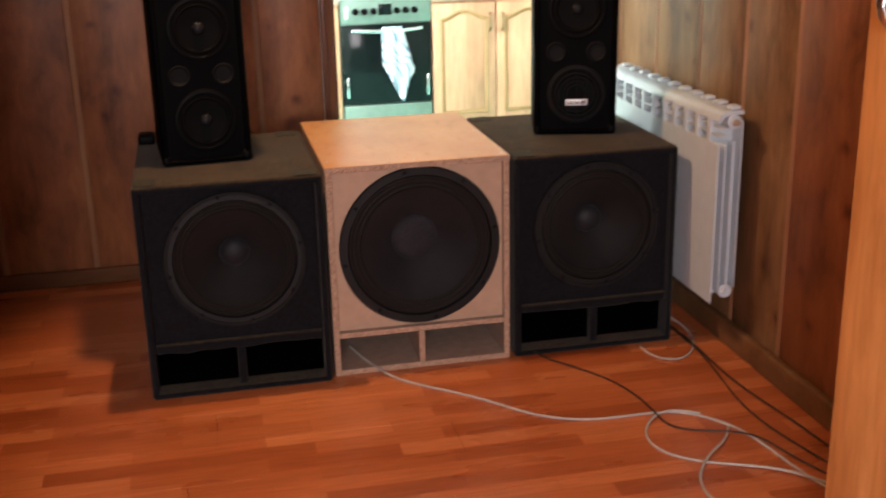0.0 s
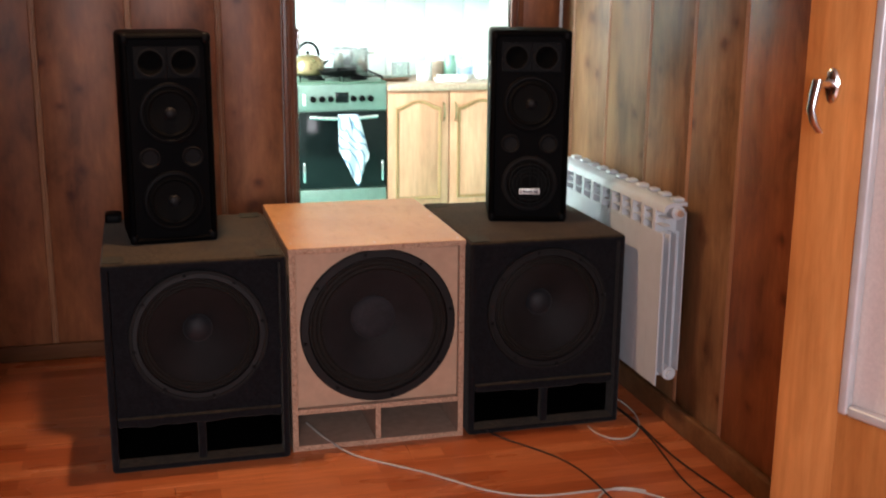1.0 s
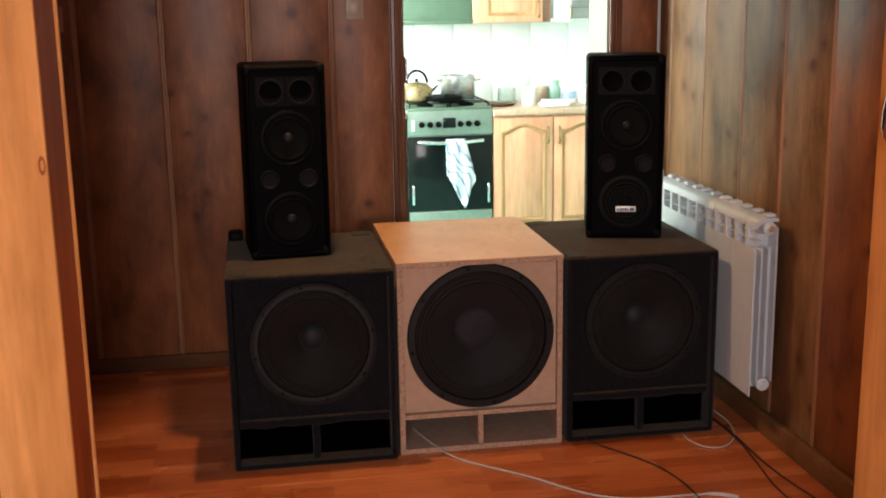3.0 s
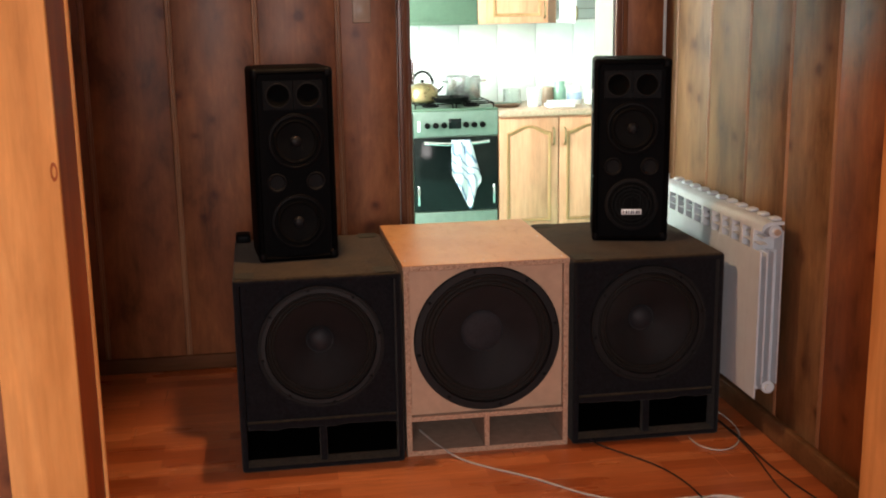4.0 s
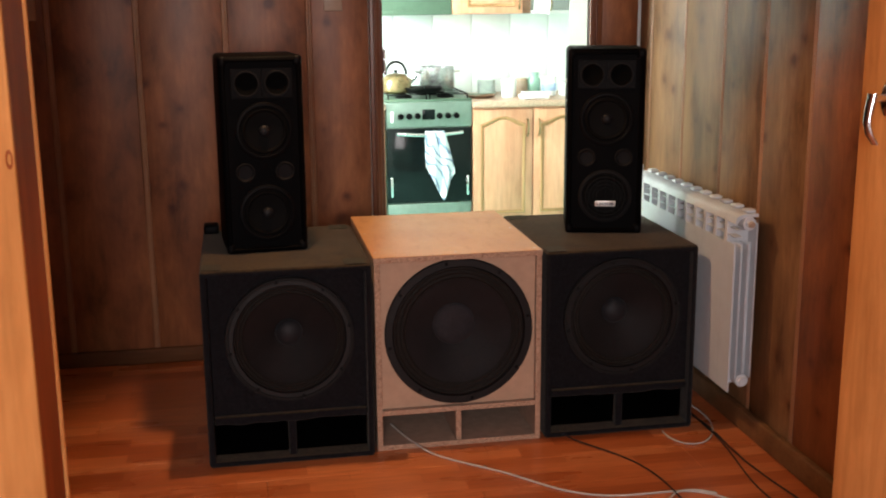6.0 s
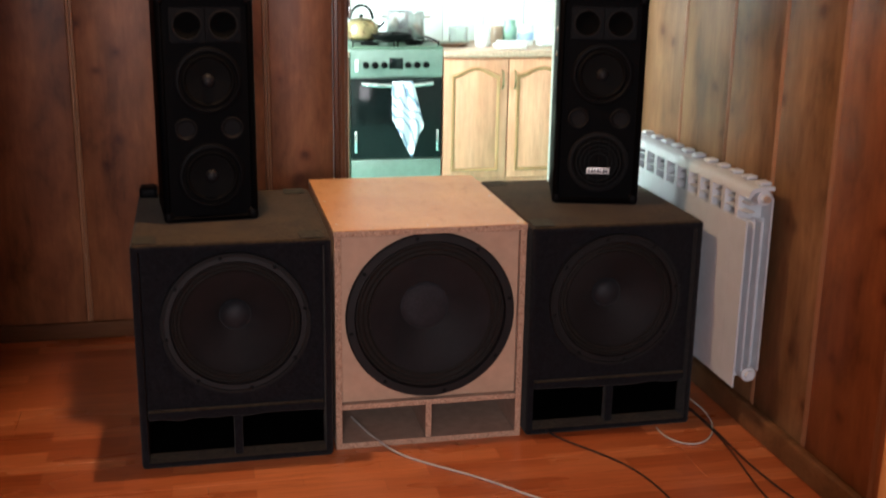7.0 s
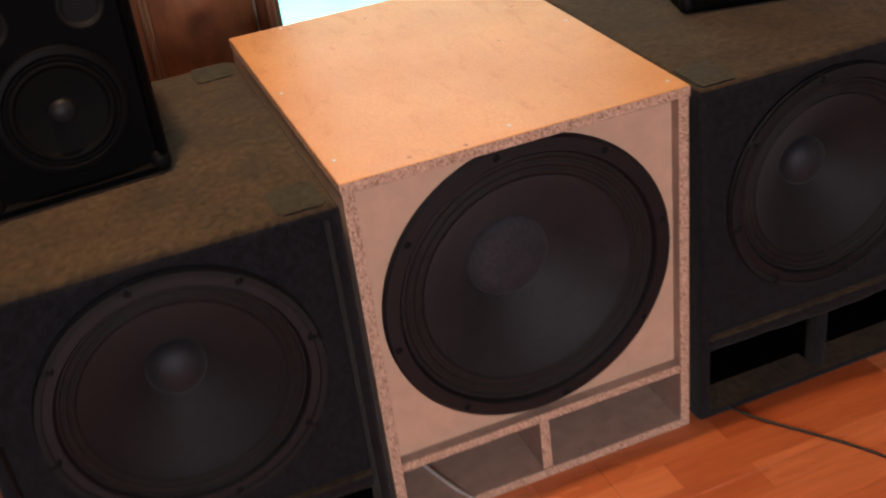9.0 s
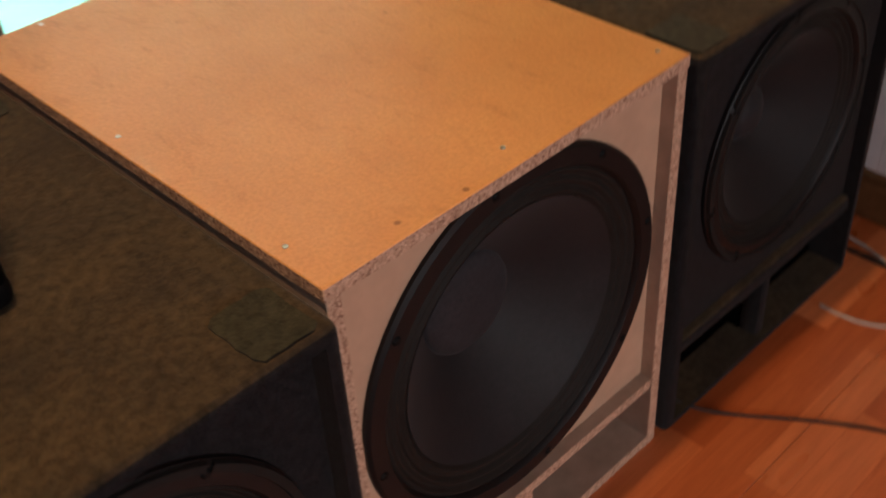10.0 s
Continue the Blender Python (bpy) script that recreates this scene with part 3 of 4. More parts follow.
def bass_driver(parent, cx, cz, y, R, cone_r, cap_r, depth, notched):
    """A bass driver: frame ring on the baffle, pleated surround, cone and dust cap. y is the baffle's face."""
    lip = y - 0.009
    ring = lathe(bmesh.new(), [(R, y), (R, lip + 0.004), (R - 0.004, lip), (R - 0.024, lip), (R - 0.028, lip + 0.005), (R - 0.032, y + 0.01)], (cx, 0, cz), segs=72)
    d = part("driver", ring, RUBBER, parent, "large bass driver with a black frame")
    pro = []
    r0, r1 = R - 0.026, cone_r
    steps = 30
    for k in range(steps + 1):
        f = k / steps
        pro.append((r0 + (r1 - r0) * f, lip + 0.007 + 0.0022 * math.cos(f * math.pi * 6) + 0.006 * f))
    part("surround", lathe(bmesh.new(), pro, (cx, 0, cz), segs=72), SURROUND, d, "pleated cloth surround")
    pro = []
    for k in range(13):
        f = k / 12
        pro.append((cone_r + (cap_r - 0.004 - cone_r) * f, lip + 0.0135 + (depth - 0.0135) * (f ** 0.92)))
    part("cone", lathe(bmesh.new(), pro, (cx, 0, cz), segs=72), SIDE_CONE if notched else CONE, d, "matt dark paper cone")
    pro = [(cap_r + 0.004, lip + depth + 0.002)]
    for k in range(9):
        a = math.pi / 2 * k / 8
        pro.append((cap_r * math.cos(a), lip + depth - 0.004 - cap_r * (0.62 if notched else 0.24) * math.sin(a)))
    part("dust_cap", lathe(bmesh.new(), pro, (cx, 0, cz), segs=48), SIDE_CAP if notched else CAP, d, "grey domed dust cap")
    if notched:
        n = 8
        for k in range(n):
            a0, a1 = (k + 0.022) / n, (k + 0.978) / n
            g = lathe(bmesh.new(), [(R - 0.001, lip + 0.001), (R - 0.002, lip - 0.003), (R - 0.010, lip - 0.003), (R - 0.012, lip + 0.001)], (cx, 0, cz), segs=72, arc=(a0 + 0.03, a1 + 0.03))
            part("gasket", g, GASKET, d, "worn grey gasket segment")
    screw_heads(d, cx, cz, lip + 0.0005, R - 0.012, 8, 0.18 if not notched else 2 * math.pi * 0.03, 0.0055)
    return d


def raw_edged(bm):
    """Marks the faces towards the front as sawn edges."""
    bm.normal_update()
    for f in bm.faces:
        f.material_index = 1 if f.normal.y < -0.6 else 0
    return bm


def raw_cabinet():
    W, D, H, T = 0.522, 0.653, 0.62, 0.017
    c = thing("subwoofer_cabinet", pose(0.436, 2.957, 0), "unfinished chipboard subwoofer box with orange top and large black driver", "subwoofer", "row of subwoofers")
    top = boxed(-0.002, W + 0.002, -0.001, D, H - T, H, 0.0012, 1)
    top.normal_update()
    for f in top.faces:
        f.material_index = 1 if f.normal.z > 0.7 else 0
    top_p = part("top_panel", top, [CHIP, TOP_BOARD], c, "bare orange board with small screws")
    for x0, x1 in ((0, T), (W - T, W)):
        part("side_panel", raw_edged(boxed(x0, x1, 0, D, 0, H - T, 0.001, 1)), [INNER_BOARD, CHIP], c)
    part("bottom_panel", raw_edged(boxed(T, W - T, 0.0, D, 0.0, T, 0.001, 1)), [INNER_BOARD, CHIP], c)
    part("back_panel", boxed(T, W - T, D - T, D, T, H - T), INNER_BOARD, c)
    part("baffle", holed_plate(T, W - T, 0.131, H - T, 0.020, 0.037, 0.263, 0.369, 0.204), BAFFLE, c, "pale bare baffle board")
    part("shelf", raw_edged(boxed(T, W - T, 0.002, D - T, 0.114, 0.130, 0.001, 1)), [INNER_BOARD, CHIP], c)
    part("divider", raw_edged(boxed(0.249, 0.266, 0.003, 0.40, T, 0.114, 0.001, 1)), [INNER_BOARD, CHIP], c)
    bass_driver(c, 0.263, 0.369, 0.0195, 0.234, 0.168, 0.068, 0.096, False)
    for x, y in ((0.014, 0.070), (0.255, 0.030), (0.014, 0.345), (0.505, 0.030), (0.505, 0.345), (0.399, 0.640), (0.09, 0.640)):
        part("screw", lathe(bmesh.new(), [(0.0, 0.0004), (0.0015, 0.0006), (0.0029, 0.0009), (0.0031, 0.0)], (x, y, H), "z", 10), SCREW, top_p)
    return c


def carpet_cabinet(x, y, w, patches, label):
    D, H, T = 0.60, 0.611, 0.022
    c = thing("subwoofer_cabinet", pose(x, y, 0), label, "subwoofer", "row of subwoofers")
    bm = boxed(0, w, 0, D, 0, H, 0.011, 3)
    bm.faces.ensure_lookup_table()
    front = max((f for f in bm.faces if f.normal.y < -0.9), key=lambda f: f.calc_area())
    bmesh.ops.inset_region(bm, faces=[front], thickness=T - 0.011)
    out = bmesh.ops.extrude_face_region(bm, geom=[front])
    bmesh.ops.translate(bm, vec=(0, 0.06, 0), verts=[v for v in out["geom"] if isinstance(v, bmesh.types.BMVert)])
    bmesh.ops.delete(bm, geom=[front], context="FACES")
    back = next(f for f in out["geom"] if isinstance(f, bmesh.types.BMFace))
    out = bmesh.ops.extrude_face_region(bm, geom=[back])
    bmesh.ops.translate(bm, vec=(0, 0.44, 0), verts=[v for v in out["geom"] if isinstance(v, bmesh.types.BMVert)])
    bmesh.ops.delete(bm, geom=[back], context="FACES")
    # faces deep inside the box get the shade black instead of carpet
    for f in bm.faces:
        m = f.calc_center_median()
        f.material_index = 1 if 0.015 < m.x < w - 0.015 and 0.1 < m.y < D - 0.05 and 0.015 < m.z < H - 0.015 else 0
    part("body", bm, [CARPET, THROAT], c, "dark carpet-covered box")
    part("lining", boxed(T + 0.001, w - T - 0.001, 0.10, 0.49, 0.141, 0.150), THROAT, c, "inner board over the slots, coloured black as shade")
    cx, cz, R = w / 2 + 0.004, 0.388, 0.193
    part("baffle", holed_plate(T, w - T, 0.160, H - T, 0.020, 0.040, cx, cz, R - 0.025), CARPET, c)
    rail = boxed(T, w - T, 0.006, 0.045, 0.136, 0.160, 0.006, 3)
    bmesh.ops.subdivide_edges(rail, edges=[e for e in rail.edges if abs((e.verts[0].co - e.verts[1].co).x) > 0.2], cuts=40)
    for v in rail.verts:
        if v.co.z < 0.15:
            v.co.z += 0.006 * noise.noise(Vector((v.co.x * 17 + x * 5, 0.3, 0))) - 0.003
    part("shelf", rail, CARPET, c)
    part("divider", boxed(w / 2 - 0.011, w / 2 + 0.012, 0.008, 0.04, T, 0.137, 0.005, 2), CARPET, c)
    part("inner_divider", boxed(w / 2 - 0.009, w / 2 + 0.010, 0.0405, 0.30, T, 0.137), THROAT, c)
    bass_driver(c, cx, cz, 0.0195, R, 0.138, 0.042, 0.085, True)
    rnd = random.Random(int(x * 100) + 7)
    for px, py, sx, sy in patches:
        bm = bmesh.new()
        ring = []
        for k in range(28):
            a = 2 * math.pi * k / 28
            u, v = math.cos(a), math.sin(a)
            m = max(abs(u), abs(v))
            e = 0.96 - 0.09 * rnd.random()
            ring.append((px + u / m * sx / 2 * e, py + v / m * sy / 2 * e))
        low = [bm.verts.new((min(max(p[0], 0.006), w - 0.006), min(max(p[1], 0.007), D - 0.006), H - 0.002)) for p in ring]
        high = [bm.verts.new((v.co.x, v.co.y, H + 0.0010 + 0.0014 * rnd.random())) for v in low]
        for k in range(28):
            j = (k + 1) % 28
            bm.faces.new((low[k], low[j], high[j], high[k]))
        top = bm.faces.new(high)
        for f in bm.faces:
            f.material_index = 1
        bmesh.ops.inset_region(bm, faces=[top], thickness=0.005)
        top.material_index = 0
        part("corner_patch", bm, [CARPET_PATCH, CARPET_SEAM], c, "flattened carpet patch with a ragged edge")
    return c


raw_cabinet()
left_sub = carpet_cabinet(-0.078, 2.924, 0.503, ((0.455, 0.045, 0.07, 0.085), (0.455, 0.56, 0.07, 0.075), (0.035, 0.05, 0.06, 0.08)), "dark carpeted subwoofer box holding up a black speaker")
bm = boxed(0.004, 0.055, 0.535, 0.603, 0.606, 0.640, 0.010, 3)
part("corner_protector", bm, PLASTIC, left_sub, "raised black corner protector")
carpet_cabinet(0.972, 2.948, 0.497, ((0.035, 0.045, 0.07, 0.085), (0.04, 0.56, 0.08, 0.07), (0.45, 0.56, 0.07, 0.07)), "dark carpeted subwoofer box beside the white radiator")


def tower_speaker(at, badge, label):
    W, D, H = 0.250, 0.235, 0.604
    s = thing("tower_speaker", at, label, "speaker", "pair of tower speakers")
    bm = boxed(-W / 2, W / 2, 0, D, 0, H, 0.014, 3)
    bm.faces.ensure_lookup_table()
    front = max((f for f in bm.faces if f.normal.y < -0.9), key=lambda f: f.calc_area())
    bmesh.ops.inset_region(bm, faces=[front], thickness=0.006)
    bmesh.ops.translate(bm, vec=(0, 0.008, 0), verts=front.verts)
    part("body", bm, VINYL, s)
    y = 0.008
    for cx in (-0.045, 0.047):
        bm = holed_plate(cx - 0.045, cx + 0.045, 0.478, 0.566, y - 0.007, y + 0.001, cx, 0.521, 0.034, 32)
        h = part("horn_tweeter", bm, PLASTIC, s, "square black horn tweeter")
        part("horn", lathe(bmesh.new(), [(0.0345, y - 0.007), (0.0372, y - 0.009), (0.034, y - 0.0075), (0.026, y - 0.004), (0.018, y - 0.001), (0.0, y - 0.0005)], (cx, 0, 0.521), segs=32), THROAT, h)
        part("horn_rim", lathe(bmesh.new(), [(0.0335, y - 0.0072), (0.0345, y - 0.0095), (0.0385, y - 0.0095), (0.0395, y - 0.0072)], (cx, 0, 0.521), segs=32), TOWER_RIM, h)
    for cz, kind in ((0.378, 0), (0.125, 1)):
        cx = 0.004
        rim = lathe(bmesh.new(), [(0.088, y), (0.088, y - 0.005), (0.084, y - 0.008), (0.077, y - 0.008), (0.073, y - 0.004)], (cx, 0, cz), segs=48)
        d = part("woofer", rim, TOWER_RIM if kind and badge else PLASTIC, s, "round black woofer")
        pro = [(0.0735, y - 0.004)] + [(0.070 - 0.012 * k / 6, y - 0.004 - 0.004 * math.sin(math.pi * k / 6)) for k in range(7)]
        part("surround", lathe(bmesh.new(), pro, (cx, 0, cz), segs=48), TOWER_CONE, d)
        part("cone", lathe(bmesh.new(), [(0.058, y - 0.004), (0.04, y - 0.0025), (0.018, y - 0.001), (0.0, y - 0.0008)], (cx, 0, cz), segs=48), TOWER_CONE, d)
        if kind and badge:
            for r in (0.064, 0.052, 0.040, 0.028):
                part("grille_ring", lathe(bmesh.new(), [(r + 0.002, y - 0.009), (r + 0.002, y - 0.012), (r - 0.002, y - 0.012), (r - 0.002, y - 0.009), (r + 0.002, y - 0.009)], (cx, 0, cz), segs=40), IRON, d)
            for k in range(5):
                a = cx - 0.056 + 0.028 * k
                h = math.sqrt(max(0.0, 0.074 ** 2 - (a - cx) ** 2))
                part("grille_bar", tube(bmesh.new(), (a, y - 0.0085, cz - h), (a, y - 0.0085, cz + h), 0.0016, 6), IRON, d)
            b = part("badge", boxed(cx - 0.033, cx + 0.033, y - 0.016, y - 0.0125, cz - 0.032, cz - 0.014, 0.001), BADGE, d, "small silver name badge")
            for k, wd in enumerate((0.004, 0.006, 0.005, 0.006, 0.004, 0.007, 0.005)):
                xx = cx - 0.028 + k * 0.0083
                part("badge_mark", boxed(xx, xx + wd, y - 0.0168, y - 0.0161, cz - 0.028, cz - 0.018), BADGE_PRINT, b)
        else:
            part("dust_cap", lathe(bmesh.new(), [(0.018, y - 0.001), (0.017, y - 0.007), (0.012, y - 0.012), (0.0, y - 0.014)], (cx, 0, cz), segs=28), SOFT_METAL, d, "small dull grey dust cap")
    for cx in (-0.058, 0.062):
        part("port", lathe(bmesh.new(), [(0.030, y), (0.030, y - 0.004), (0.027, y - 0.006), (0.023, y - 0.004), (0.021, y - 0.001), (0.0, y - 0.0004)], (cx, 0, 0.252), segs=32), TOWER_RIM, s, "round bass port")
    for sx in (-1, 1):
        for z0, z1 in ((-0.001, 0.034), (H - 0.034, H + 0.001)):
            xa = sx * (W / 2 + 0.0006)
            part("corner", boxed(min(xa, xa - sx * 0.03), max(xa, xa - sx * 0.026), -0.0006, 0.026, z0 + 0.0015 if z0 < 0 else z0, z1, 0.012, 4), PLASTIC, s, "rounded plastic corner guard")
    if badge:
        for z in (0.43, 0.50):
            part("side_bolt", lathe(bmesh.new(), [(0.0, -0.003), (0.006, -0.002), (0.007, 0.0)], (-W / 2, 0.06, z), "x", 12), CHROME, s)
    return s


tower_speaker(Matrix.Translation((0.1300, 3.137, 0.6115)) @ pose(0, 0, 0, 0, 0, 5), False, "black vinyl tower speaker standing on a carpeted box")
tower_speaker(Matrix.Translation((1.228, 3.180, 0.6115)) @ pose(0, 0, 0, 0, 0, -15), True, "black vinyl tower speaker with a silver badge")


# ---- radiator ----
def radiator():
    r = thing("radiator", pose(1.511, 2.792, 0.174) @ Matrix.Diagonal((1, 1, 0.962, 1)), "white ribbed aluminium radiator hung low on the panelled wall", "radiator")
    n, pitch, H = 11, 0.08, 0.585
    web = finish(boxed(0.004, 0.074, -0.003, 0.003, 0.02, 0.487), "section", ENAMEL)
    pieces = [("front_plate", finish(boxed(0.0, 0.004, -0.0399, 0.0399, 0.0, 0.490, 0.0006, 1), "front_plate", ENAMEL))]
    for k, (x, top) in enumerate(((0.022, 0.486), (0.044, 0.488), (0.070, 0.555))):
        pieces.append(("fin", finish(boxed(x, x + 0.005, -0.0385, 0.0385, 0.045, top, 0.0015, 1), "fin", ENAMEL)))
    for z in (0.511, 0.534):
        pieces.append(("louvre", finish(boxed(0.003 + (z - 0.512) * 0.2, 0.026, -0.0395, 0.018, z, z + 0.004, 0.001, 1), "louvre", ENAMEL)))
    bars = bmesh.new()
    block(bars, 0.001, 0.074, 0.018, 0.0394, 0.470, 0.566, 0.0015, 1)
    pieces.append(("rib", finish(bars, "rib", ENAMEL)))
    bm2 = bmesh.new()
    prof = [(0.0, 0.555), (0.004, 0.572), (0.014, 0.582), (0.03, 0.585), (0.074, 0.585), (0.074, 0.575), (0.03, 0.574), (0.016, 0.568), (0.008, 0.556)]
    ends = [[bm2.verts.new((x, y, z)) for x, z in prof] for y in (-0.0394, 0.0394)]
    for k in range(len(prof)):
        j = (k + 1) % len(prof)
        bm2.faces.new((ends[0][k], ends[0][j], ends[1][j], ends[1][k]))
    bm2.faces.new(ends[0])
    bm2.faces.new(ends[1][::-1])
    pieces.append(("top_cover", finish(bm2, "top_cover", ENAMEL)))
    pieces.append(("top_boss", finish(boxed(0.040, 0.0725, -0.026, 0.012, 0.5855, 0.597, 0.005, 3), "top_boss", ENAMEL)))
    for i in range(n):
        ob = new("section", web)
        ob.parent, ob.location = r, (0, 0.036 + i * pitch, 0)
        for nm, me in pieces:
            new(nm, me).parent = ob
        for z in (0.045, 0.545):
            part("nipple", tube(bmesh.new(), (0.055, -0.001, z), (0.055, pitch - 0.001, z), 0.013, 12), ENAMEL, ob) if i < n - 1 else None
    for z in (0.040, 0.556):
        bm = tube(bmesh.new(), (0.043, -0.010, z), (0.043, 0.036, z), 0.021, 22)
        tube(bm, (0.043, -0.022, z), (0.043, -0.009, z), 0.014, 6)
        part("end_plug", bm, ENAMEL, r, "white end plug")
    bm = lathe(bmesh.new(), [(0, -0.030), (0.009, -0.030), (0.011, -0.022)], (0.043, 0, 0.556), "y", 14)
    part("bleed_valve", bm, IVORY, r, "small ivory bleed valve")
    bm = tube(bmesh.new(), (0.043, n * pitch - 0.01, 0.548), (0.043, n * pitch + 0.05, 0.548), 0.013, 14)
    tube(bm, (0.043, n * pitch + 0.045, 0.60), (0.043, n * pitch + 0.045, -0.15), 0.011, 14)
    part("feed_pipe", bm, ENAMEL, r)
    for yy in (0.116, 0.756):
        part("bracket", boxed(0.074, 0.1275, yy, yy + 0.02, 0.46, 0.49, 0.002), ENAMEL, r)
    return r


radiator()

# ---- cables ----
F = 0.0033
cable("white_cable", [(0.50, 3.12, 0.022), (0.53, 3.0, 0.022), (0.56, 2.955, 0.014), (0.59, 2.90, F), (0.675, 2.812, F), (0.797, 2.714, F), (0.909, 2.56, F), (1.04, 2.492, F), (1.19, 2.50, F), (1.30, 2.492, F), (1.385, 2.39, F), (1.415, 2.30, F), (1.43, 2.16, F), (1.45, 2.03, F), (1.52, 1.9, F)], F, WHITE_CABLE, "dusty white cable from the raw box across the floor")
cable("white_cable", [(1.34, 2.46, F), (1.26, 2.505, 0.012), (1.19, 2.46, F), (1.145, 2.375, F), (1.155, 2.285, F), (1.23, 2.215, F), (1.345, 2.172, F), (1.43, 2.10, 0.012), (1.50, 2.0, F)], F, WHITE_CABLE, "looped white cable lying on the laminate floor")
cable("white_cable", [(1.38, 2.38, F), (1.345, 2.31, F), (1.28, 2.262, 0.011), (1.205, 2.18, F), (1.165, 2.08, F), (1.20, 1.97, F), (1.26, 1.86, F)], F, WHITE_CABLE, "white cable end crossing a loop")
cable("thin_white_cable", [(1.52, 3.12, 0.02), (1.545, 3.04, 0.012), (1.545, 2.95, 0.006), (1.50, 2.85, 0.004), (1.44, 2.80, 0.004), (1.385, 2.81, 0.004), (1.355, 2.87, 0.004), (1.36, 2.93, 0.004)], 0.0026, WHITE_CABLE, "thin white wire loop beside the radiator")
cable("black_cable", [(1.02, 2.97, 0.02), (1.04, 2.93, 0.006), (1.095, 2.862, 0.004), (1.186, 2.734, 0.004), (1.22, 2.61, 0.004), (1.222, 2.49, 0.012), (1.225, 2.40, 0.004), (1.315, 2.362, 0.004), (1.42, 2.315, 0.012), (1.45, 2.20, 0.004), (1.49, 2.08, 0.004), (1.55, 1.95, 0.004)], 0.0024, BLACK_CABLE, "thin black cable over the laminate floor")
cable("black_cable", [(1.50, 3.25, 0.005), (1.51, 3.05, 0.005), (1.525, 2.90, 0.005), (1.51, 2.70, 0.005), (1.525, 2.52, 0.005), (1.55, 2.37, 0.005), (1.567, 2.22, 0.005), (1.575, 2.0, 0.005)], 0.0027, BLACK_CABLE, "black cable running along the baseboard")
cable("black_cable", [(1.49, 3.2, 0.005), (1.515, 2.92, 0.014), (1.50, 2.70, 0.005), (1.468, 2.52, 0.005), (1.47, 2.38, 0.005), (1.49, 2.25, 0.005), (1.53, 2.1, 0.005), (1.56, 1.95, 0.005)], 0.0025, BLACK_CABLE, "black cable curving off the baseboard")


# ---- kitchen ----
KX = -0.037


def kpose(x, y, z):
    return pose(x + KX, y, z)


KF = 6.17  # front of the cooker and cupboards
STOVE_L, STOVE_R = 0.948, 1.457


def cooker():
    top = 0.785
    c = thing("cooker", kpose(STOVE_L, KF, KFLOOR), "freestanding steel cooker with black glass oven door", "cooker")
    W, D, H = STOVE_R - STOVE_L, 0.59, top - KFLOOR
    z = lambda v: v - KFLOOR
    part("body", boxed(0, W, 0.022, D, 0.07, H - 0.012, 0.004), STEEL, c)
    part("plinth", boxed(0.02, W - 0.02, 0.05, D - 0.02, 0.0, 0.07), STEEL_DARK, c)
    part("drawer", boxed(0.003, W - 0.003, 0.0, 0.0215, z(-0.05), z(0.172), 0.004), STEEL, c, "plain steel drawer front")
    door = part("oven_door", boxed(0.003, W - 0.003, -0.002, 0.0215, z(0.180), z(0.617), 0.005), OVEN_GLASS, c, "black glass oven door")
    bm = bmesh.new()
    bow = [(0.06 + (W - 0.12) * k / 8, -0.030 - 0.016 * math.sin(math.pi * k / 8), z(0.592) - 0.010 * math.sin(math.pi * k / 8)) for k in range(9)]
    for p, q in zip(bow, bow[1:]):
        tube(bm, p, q, 0.011, 14)
    for x in (0.068, W - 0.068):
        tube(bm, (x, -0.032, z(0.592)), (x, -0.001, z(0.592)), 0.008, 10)
    part("door_handle", bm, CHROME, door, "pale metal bar handle")
    for x in (0.022, W - 0.034):
        part("door_clip", boxed(x, x + 0.014, -0.010, -0.0022, z(0.215), z(0.335), 0.003), CHROME, door)
    panel = part("control_panel", boxed(0, W, -0.006, 0.0215, z(0.624), H - 0.013, 0.006, 3), STEEL, c, "steel control panel")
    for x in (0.085, 0.135, 0.185, 0.315, 0.365, 0.415):
        k = part("knob", lathe(bmesh.new(), [(0.0, -0.026), (0.013, -0.026), (0.016, -0.022), (0.018, 0.0)], (x, -0.006, z(0.690)), "y", 18), PLASTIC, panel, "black round knob")
        part("knob_grip", boxed(x - 0.003, x + 0.003, -0.036, -0.030, z(0.676), z(0.704), 0.002), PLASTIC, k)
    part("display", boxed(0.212, 0.288, -0.008, -0.0061, z(0.668), z(0.728), 0.001), OVEN_GLASS, panel, "dark green clock display")
    part("igniter", boxed(0.026, 0.044, -0.010, -0.0061, z(0.655), z(0.72), 0.003), WHITE, panel)
    part("hob", boxed(-0.002, W + 0.002, 0.0, D, H - 0.0125, H, 0.004), STEEL_DARK, c)
    for bx in (0.13, W - 0.13):
        for by in (0.15, 0.42):
            part("burner", lathe(bmesh.new(), [(0.05, 0.0), (0.05, 0.008), (0.034, 0.010), (0.034, 0.018), (0.0, 0.019)], (bx, by, H), "z", 24), IRON, c)
    for x0 in (0.02, W / 2 + 0.01):
        g = bmesh.new()
        x1 = x0 + W / 2 - 0.03
        for yy in (0.03, 0.15, 0.285, 0.42, 0.55):
            tube(g, (x0, yy, H + 0.026), (x1, yy, H + 0.026), 0.004, 6)
        for xx in (x0, (x0 + x1) / 2, x1):
            tube(g, (xx, 0.03, H + 0.026), (xx, 0.55, H + 0.026), 0.004, 6)
        for xx in (x0, x1):
            for yy in (0.03, 0.55):
                tube(g, (xx, yy, H), (xx, yy, H + 0.026), 0.004, 6)
        part("pan_support", g, IRON, c, "black iron pan support")
    return c


cooker()

